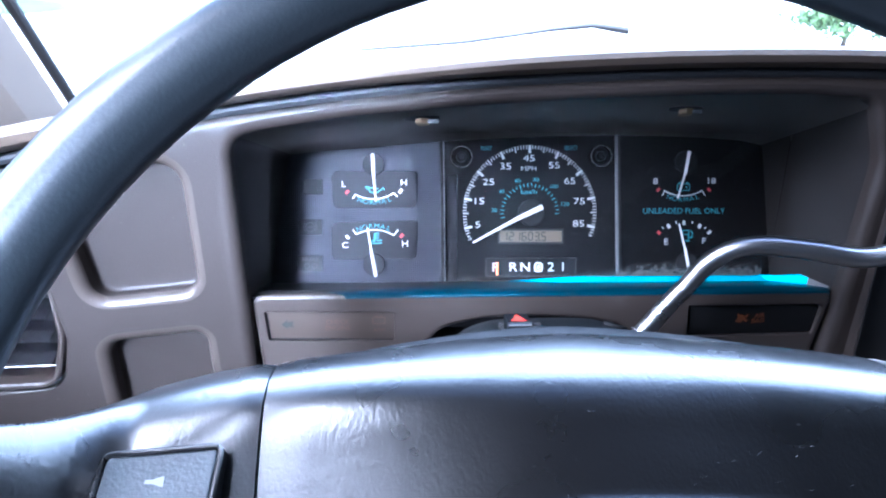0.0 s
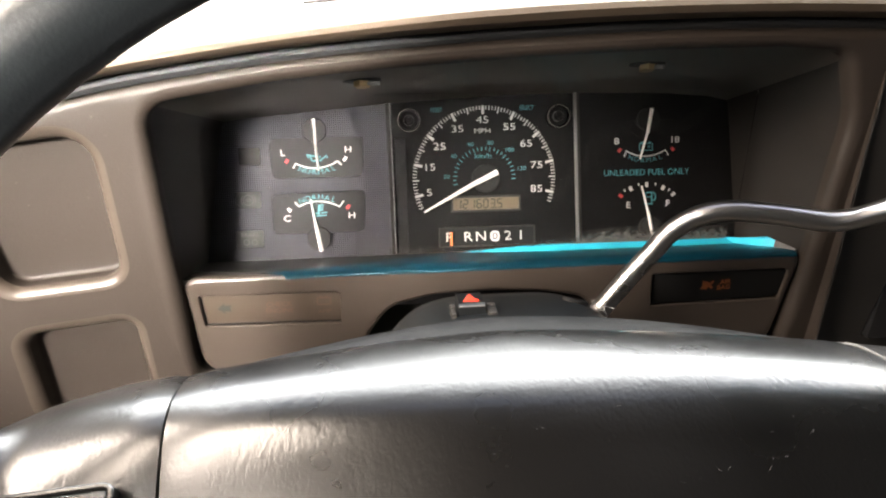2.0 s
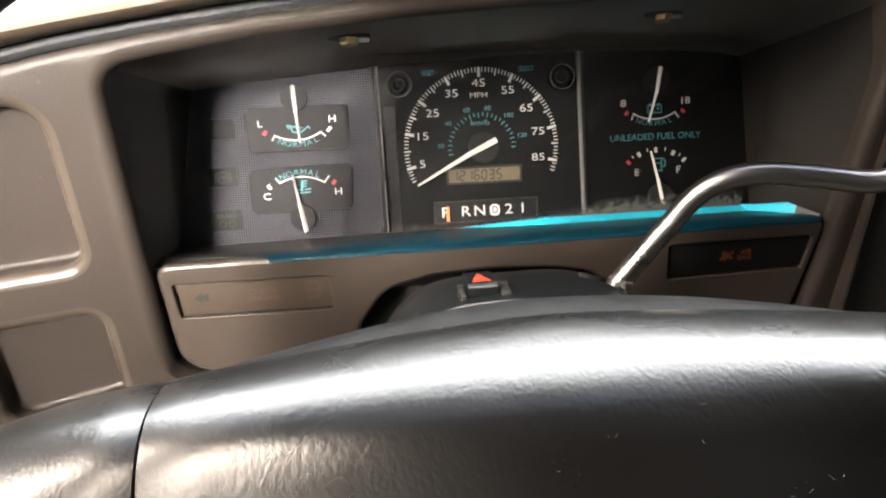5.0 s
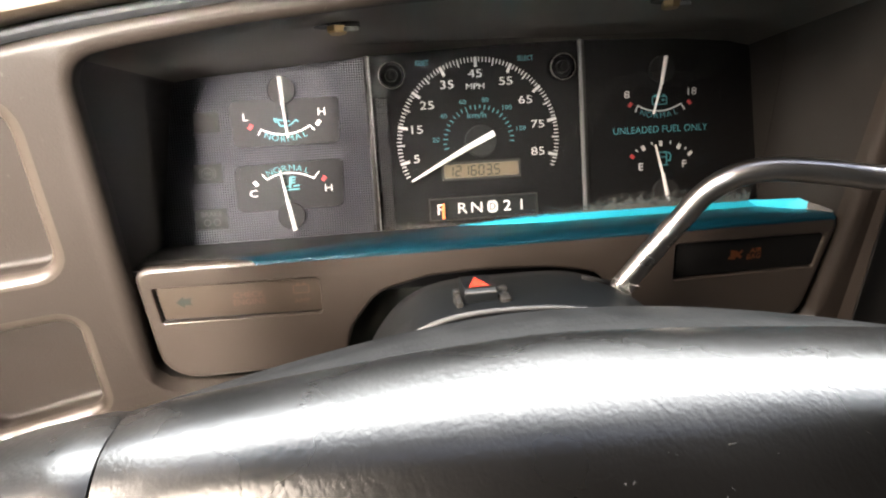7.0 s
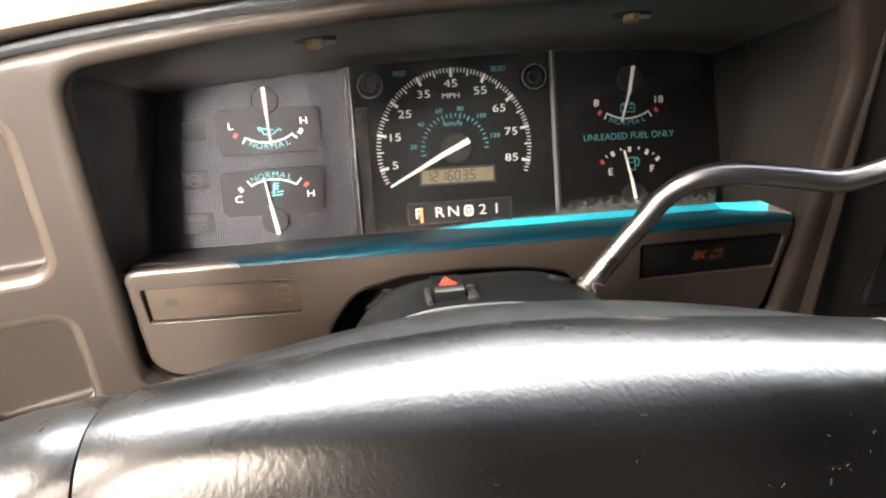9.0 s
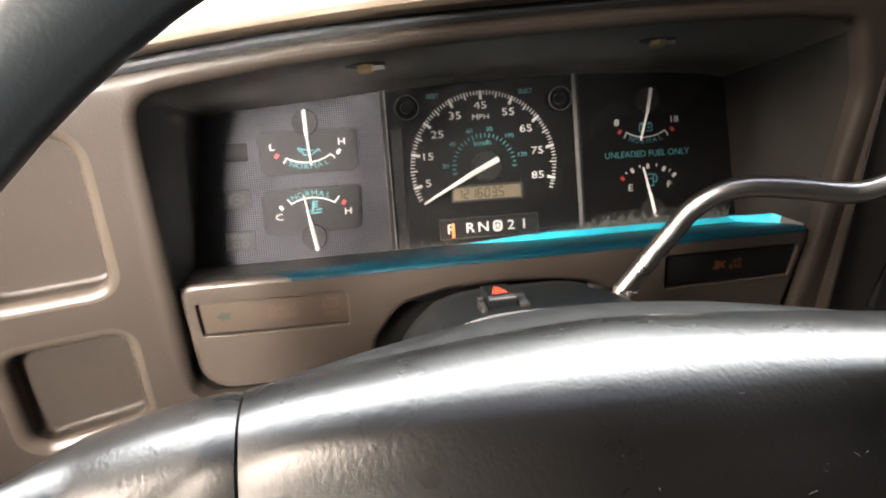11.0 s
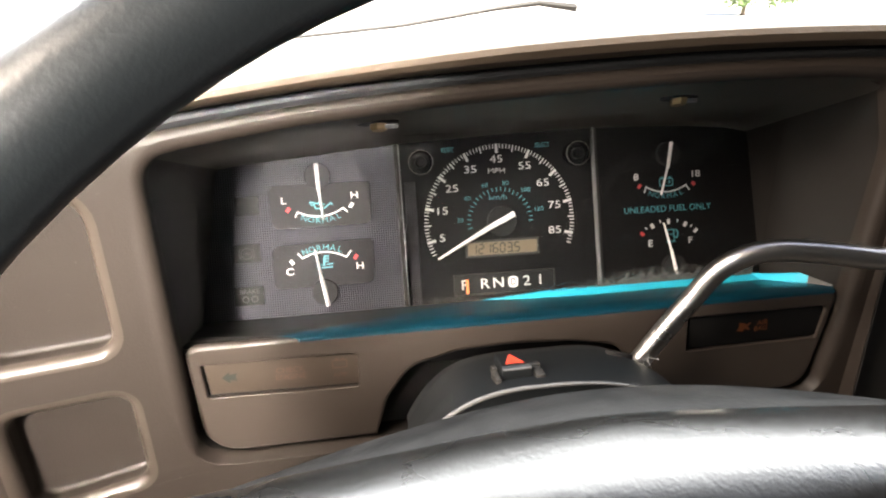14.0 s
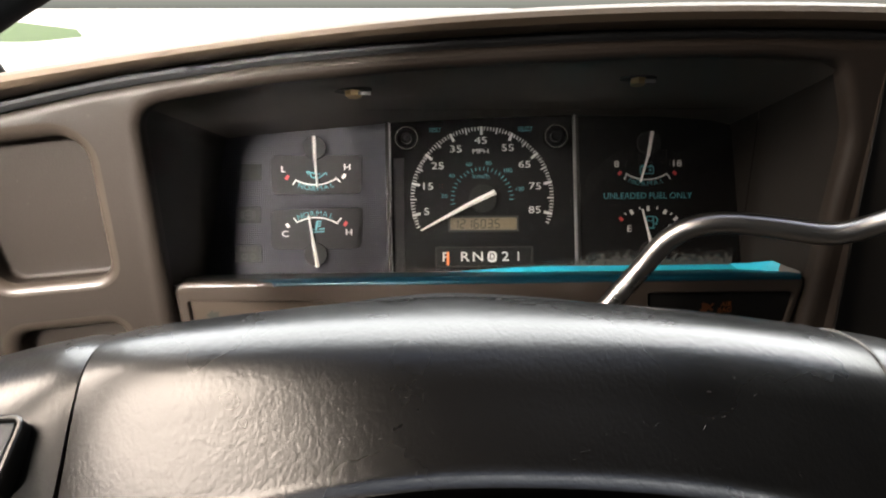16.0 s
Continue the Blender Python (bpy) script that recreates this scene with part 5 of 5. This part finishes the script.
for y, half, top, sag in [(p.x, p.y, q.x, q.y) for p, q in zip(spline([(a, b, 0) for a, b, c, d in COVER], 6), spline([(c, d, 0) for a, b, c, d in COVER], 6))]:
    cx = HUB_X + (COL_X - HUB_X) * smooth(0.22, 0.32, y)
    row = []
    for k in range(73):
        q = -1.4 + 2.8 * k / 72
        row.append((cx + half * q, y, top - (sag * abs(q) ** 2.3) * smooth(0.24, 0.31, y) - drop(cx + half * q - HUB_X, 0.26) * (1 - smooth(0.24, 0.31, y))))
    row += [(cx + half * 1.3, y, top - sag * 2.2 - 0.05), (cx + half * 0.6, y, top - 0.13), (cx - half * 0.6, y, top - 0.13), (cx - half * 1.3, y, top - sag * 2.2 - 0.05)]
    rows.append(row)
loft(bm, rows, True, True)
part("hub_cover", tidy(bm), M_COVER, wheel, "dark scuffed cover behind the hub", 50)
for sx in (-1, 1):
    rows = []
    for k in range(17):
        half = HALF if sx < 0 else HALF_R
        u = half + 0.0009 + (0.195 - half) * k / 16
        t = smooth(0.150, 0.192, u)
        hub = densed(hub_loop(sx * u, 0.0012 if k == 0 else 0.0, 0.75 - 0.75 * smooth(half, 0.132, u)))
        n = len(hub)
        c = WC + Vector((HUB_X + sx * u - WC.x, 0, 0)) + WV * 0.020 - WN * 0.006
        row = []
        for i, p in enumerate(hub):
            ang = radians(125) - math.tau * i / n
            q = c + WV * (0.030 * math.cos(ang)) + WN * (0.0125 * math.sin(ang))
            row.append(Vector(p).lerp(q, t))
        rows.append(row)
    bm = bmesh.new()
    loft(bm, rows, True, True)
    spoke = part("spoke", tidy(bm), M_HUB, wheel, "dark vinyl wheel spoke", 50)
    # horn button: a raised frame round a flat key with a horn symbol
    fx = HUB_X + (-0.1360 if sx < 0 else 0.1500)
    org = Vector((fx, 0.1865, 1.2850 - (0.008 if sx > 0 else 0)))
    vy, vn = Vector((0, 0.76, 0.65)), Vector((0, -0.65, 0.76))
    key = fillet([(-0.0160, -0.0085, 0.0015), (0.0160, -0.0085, 0.0015), (0.0160, 0.0085, 0.0015), (-0.0160, 0.0085, 0.0015)], 3)
    key = [(x - sx * 0.06 * z, z + 0.07 * sx * -x) for x, z in key]

    def laid(bm):
        """Turns a plate made for the dash's face onto the spoke."""
        for v in bm.verts:
            x, y, z = v.co
            v.co = org + Vector((x, 0, 0)) + vy * z - vn * y
        return bm

    part("horn_frame", laid(frame_ring(inset(key, -0.0018), 0.0016, -0.0016, 0.006, 0.0005)), M_HUB, spoke, "raised vinyl frame")
    hk = part("horn_button", laid(plate(key, -0.0010, 0.006, 0.0006)), M_KEY, spoke, "flat dark horn button")
    horn = merge(strip(-0.0030, 0, -0.0008, 0, 0.0012, 0.0012, -0.0014), strip(-0.0008, 0, 0.0024, 0, 0.0012, 0.0034, -0.0014))
    part("horn_symbol", laid(horn), M_EDGE, spoke, "white horn symbol", 0)

# ---- cab shell ----
def walls(name, bm, mat, label, cat):
    return lone(name, bm, mat, (0, 0, 0), label, cat, "structure", m=Matrix.Identity(4))


# ceiling and walls out of view, added to shut out and shape daylight
X0, X1, YB, ZF, ZR = -0.47, 1.20, -1.10, 0.75, 2.12
# floor out of view, serving as a reflector for the dash
walls("floor", box(X0, X1, YB, 1.05, ZF - 0.04, ZF), M_CARPET, "unseen cab floor, tan-grey and paled to bounce light up", "floor")
walls("ceiling", box(X0, X1, YB, 0.265, ZR, ZR + 0.04), M_LINER, "unseen grey fabric headliner, added to shut out sky", "ceiling")
walls("wall_rear", box(X0, X1, YB - 0.04, YB, ZF, ZR), M_LINER, "plain grey unseen rear wall, added to keep the cab dark", "wall")


def side_wall(name, x, openings, s0, s1):
    """A cab side with openings (y0, y1) between the heights s0 and s1."""
    bm = merge(box(x - 0.03, x + 0.03, YB, 0.50, ZF, s0), box(x - 0.03, x + 0.03, YB, 0.46, s1, ZR))
    y = YB
    for y0, y1 in openings:
        bm = merge(bm, box(x - 0.03, x + 0.03, y, y0, s0, s1))
        y = y1
    return walls(name, bm, M_LINER, "plain unseen cab side, two openings placed to shape daylight", "wall")


# left openings sized for the light wanted; right side closed to darken
side_wall("wall_left", X0, ((-0.70, -0.42), (-0.06, 0.46)), 1.66, 2.09)
walls("wall_right", box(X1 - 0.03, X1 + 0.03, YB, 1.05, ZF, ZR), M_LINER, "plain grey unseen cab side, windowless to cut daylight", "wall")
walls("firewall", box(X0, X1, 0.98, 1.02, ZF, 1.44), M_BLACK, "dark firewall under the windscreen", "wall")

# windscreen pillar, seal and glass
pillar = thing("windscreen_pillar", (-0.36, 0.66, 1.35), "beige-grey plastic windscreen pillar with a black seal", "pillar")
bm = bmesh.new()
pa, pb = Vector((-0.282, 0.60, 1.372)), Vector((-0.270, 0.09, 1.812))
loft(bm, [[p + Vector(q) for q in ((0, 0, 0), (-0.02, -0.018, -0.008), (-0.055, -0.030, -0.012), (-0.095, -0.030, -0.010), (-0.10, 0.03, 0.0), (-0.02, 0.03, 0.01))] for p in (pa + (pa - pb) * 0.06, pa, pa.lerp(pb, 0.25), pa.lerp(pb, 0.5), pb)], True, True)
part("pillar_trim", tidy(bm), M_PILLAR, pillar)
part("seal", tube([p + Vector((0.003, 0.012, 0.004)) for p in (pa + (pa - pb) * 0.05, pa, pa.lerp(pb, 0.25), pa.lerp(pb, 0.5), pb)], 0.0045, 10), M_RUBBER, pillar, "black rubber seal")
bm = bmesh.new()
bm.faces.new([bm.verts.new(p) for p in ((-0.48, 0.84, 1.375), (1.2, 0.84, 1.375), (1.2, 0.16, 1.93), (-0.48, 0.16, 1.93))])
bmesh.ops.solidify(bm, geom=bm.faces[:], thickness=0.005)
glass = lone("windscreen", bm, M_GLASS, (0.3, 0.84, 1.375), "clear sloping windscreen glass", "windscreen", "structure")
glass.visible_shadow = False

# wiper and bonnet outside
wiper = thing("wiper", (0.2, 0.80, 1.43), "thin dark windscreen wiper arm", "wiper")
part("arm", tube([(0.236, 0.78, 1.447), (0.196, 0.775, 1.452), (0.150, 0.772, 1.447), (0.06, 0.77, 1.434), (-0.05, 0.765, 1.425)], [0.004, 0.003, 0.0022, 0.002, 0.0015], 8), M_RUBBER, wiper)
bonnet = bmesh.new()
loops = []
for k in range(13):
    y = 0.95 + 1.0 * k / 12
    loops.append([(x, y, 1.44 - 0.22 * ((y - 0.95) / 1.0) ** 1.5 - 0.06 * abs((x - 0.32) / 0.95) ** 3) for x in [-0.60 + 1.84 * j / 24 for j in range(25)]])
loft(bonnet, loops, closed=False)
bmesh.ops.solidify(bonnet, geom=bonnet.faces[:], thickness=0.01)
lone("bonnet", tidy(bonnet), M_PAINT, (0.32, 0.95, 1.2), "sunlit white van bonnet beyond the windscreen", "bonnet", m=Matrix.Identity(4))

# ---- outside ----
bm = bmesh.new()
bmesh.ops.create_grid(bm, x_segments=20, y_segments=20, size=4500)
walls("ground", bm, M_GROUND, "pale sunlit concrete ground", "ground")
bm = bmesh.new()
bm.faces.new([bm.verts.new(p) for p in ((-90, 34, 0.02), (-19.4, 38, 0.02), (-20.0, 45, 0.02), (-28, 62, 0.02), (-60, 110, 0.02), (-130, 110, 0.02))])
walls("lawn", bm, M_GRASS, "bright sunlit lawn", "grass")


def bush(name, x, y, h, w, n, seed, label):
    rng = random.Random(seed)
    root = thing(name, (x, y, 0), label, "bush" if h < 2.5 else "tree", m=Matrix.Identity(4))
    bm = tube([(x, y, 0), (x + 0.05, y, h * 0.3), (x - 0.03, y + 0.05, h * 0.65)], [0.06 * h, 0.045 * h, 0.015 * h], 8)
    for k in range(5):
        a = rng.random() * 6.28
        bm = merge(bm, tube([(x, y, h * (0.25 + 0.07 * k)), (x + w * 0.3 * math.cos(a), y + w * 0.3 * math.sin(a), h * (0.45 + 0.08 * k))], [0.02 * h, 0.006 * h], 6))
    part("trunk", bm, M_BARK, root)
    bm = bmesh.new()
    centres = [(rng.gauss(0, w * 0.28), rng.gauss(0, w * 0.28), h * (0.35 + 0.6 * rng.random())) for _ in range(14)]
    for k in range(n):
        c = centres[k % 14]
        p = Vector((x + c[0] + rng.gauss(0, w * 0.13), y + c[1] + rng.gauss(0, w * 0.13), max(0.1, c[2] + rng.gauss(0, h * 0.09))))
        a, b = Vector((rng.gauss(0, 1), rng.gauss(0, 1), rng.gauss(0, 1))).normalized(), Vector((rng.gauss(0, 1), rng.gauss(0, 1), rng.gauss(0, 1))).normalized()
        s = 0.065 * h * (0.5 + rng.random())
        bm.faces.new([bm.verts.new(q) for q in (p - a * s, p + b * s * 0.5, p + a * s, p - b * s * 0.5)])
    part("crown", bm, M_LEAF, root, "", 0)
    return root


bush("bush", 13.1, 21.4, 1.35, 1.9, 3200, 3, "rounded green garden bush on the lawn")
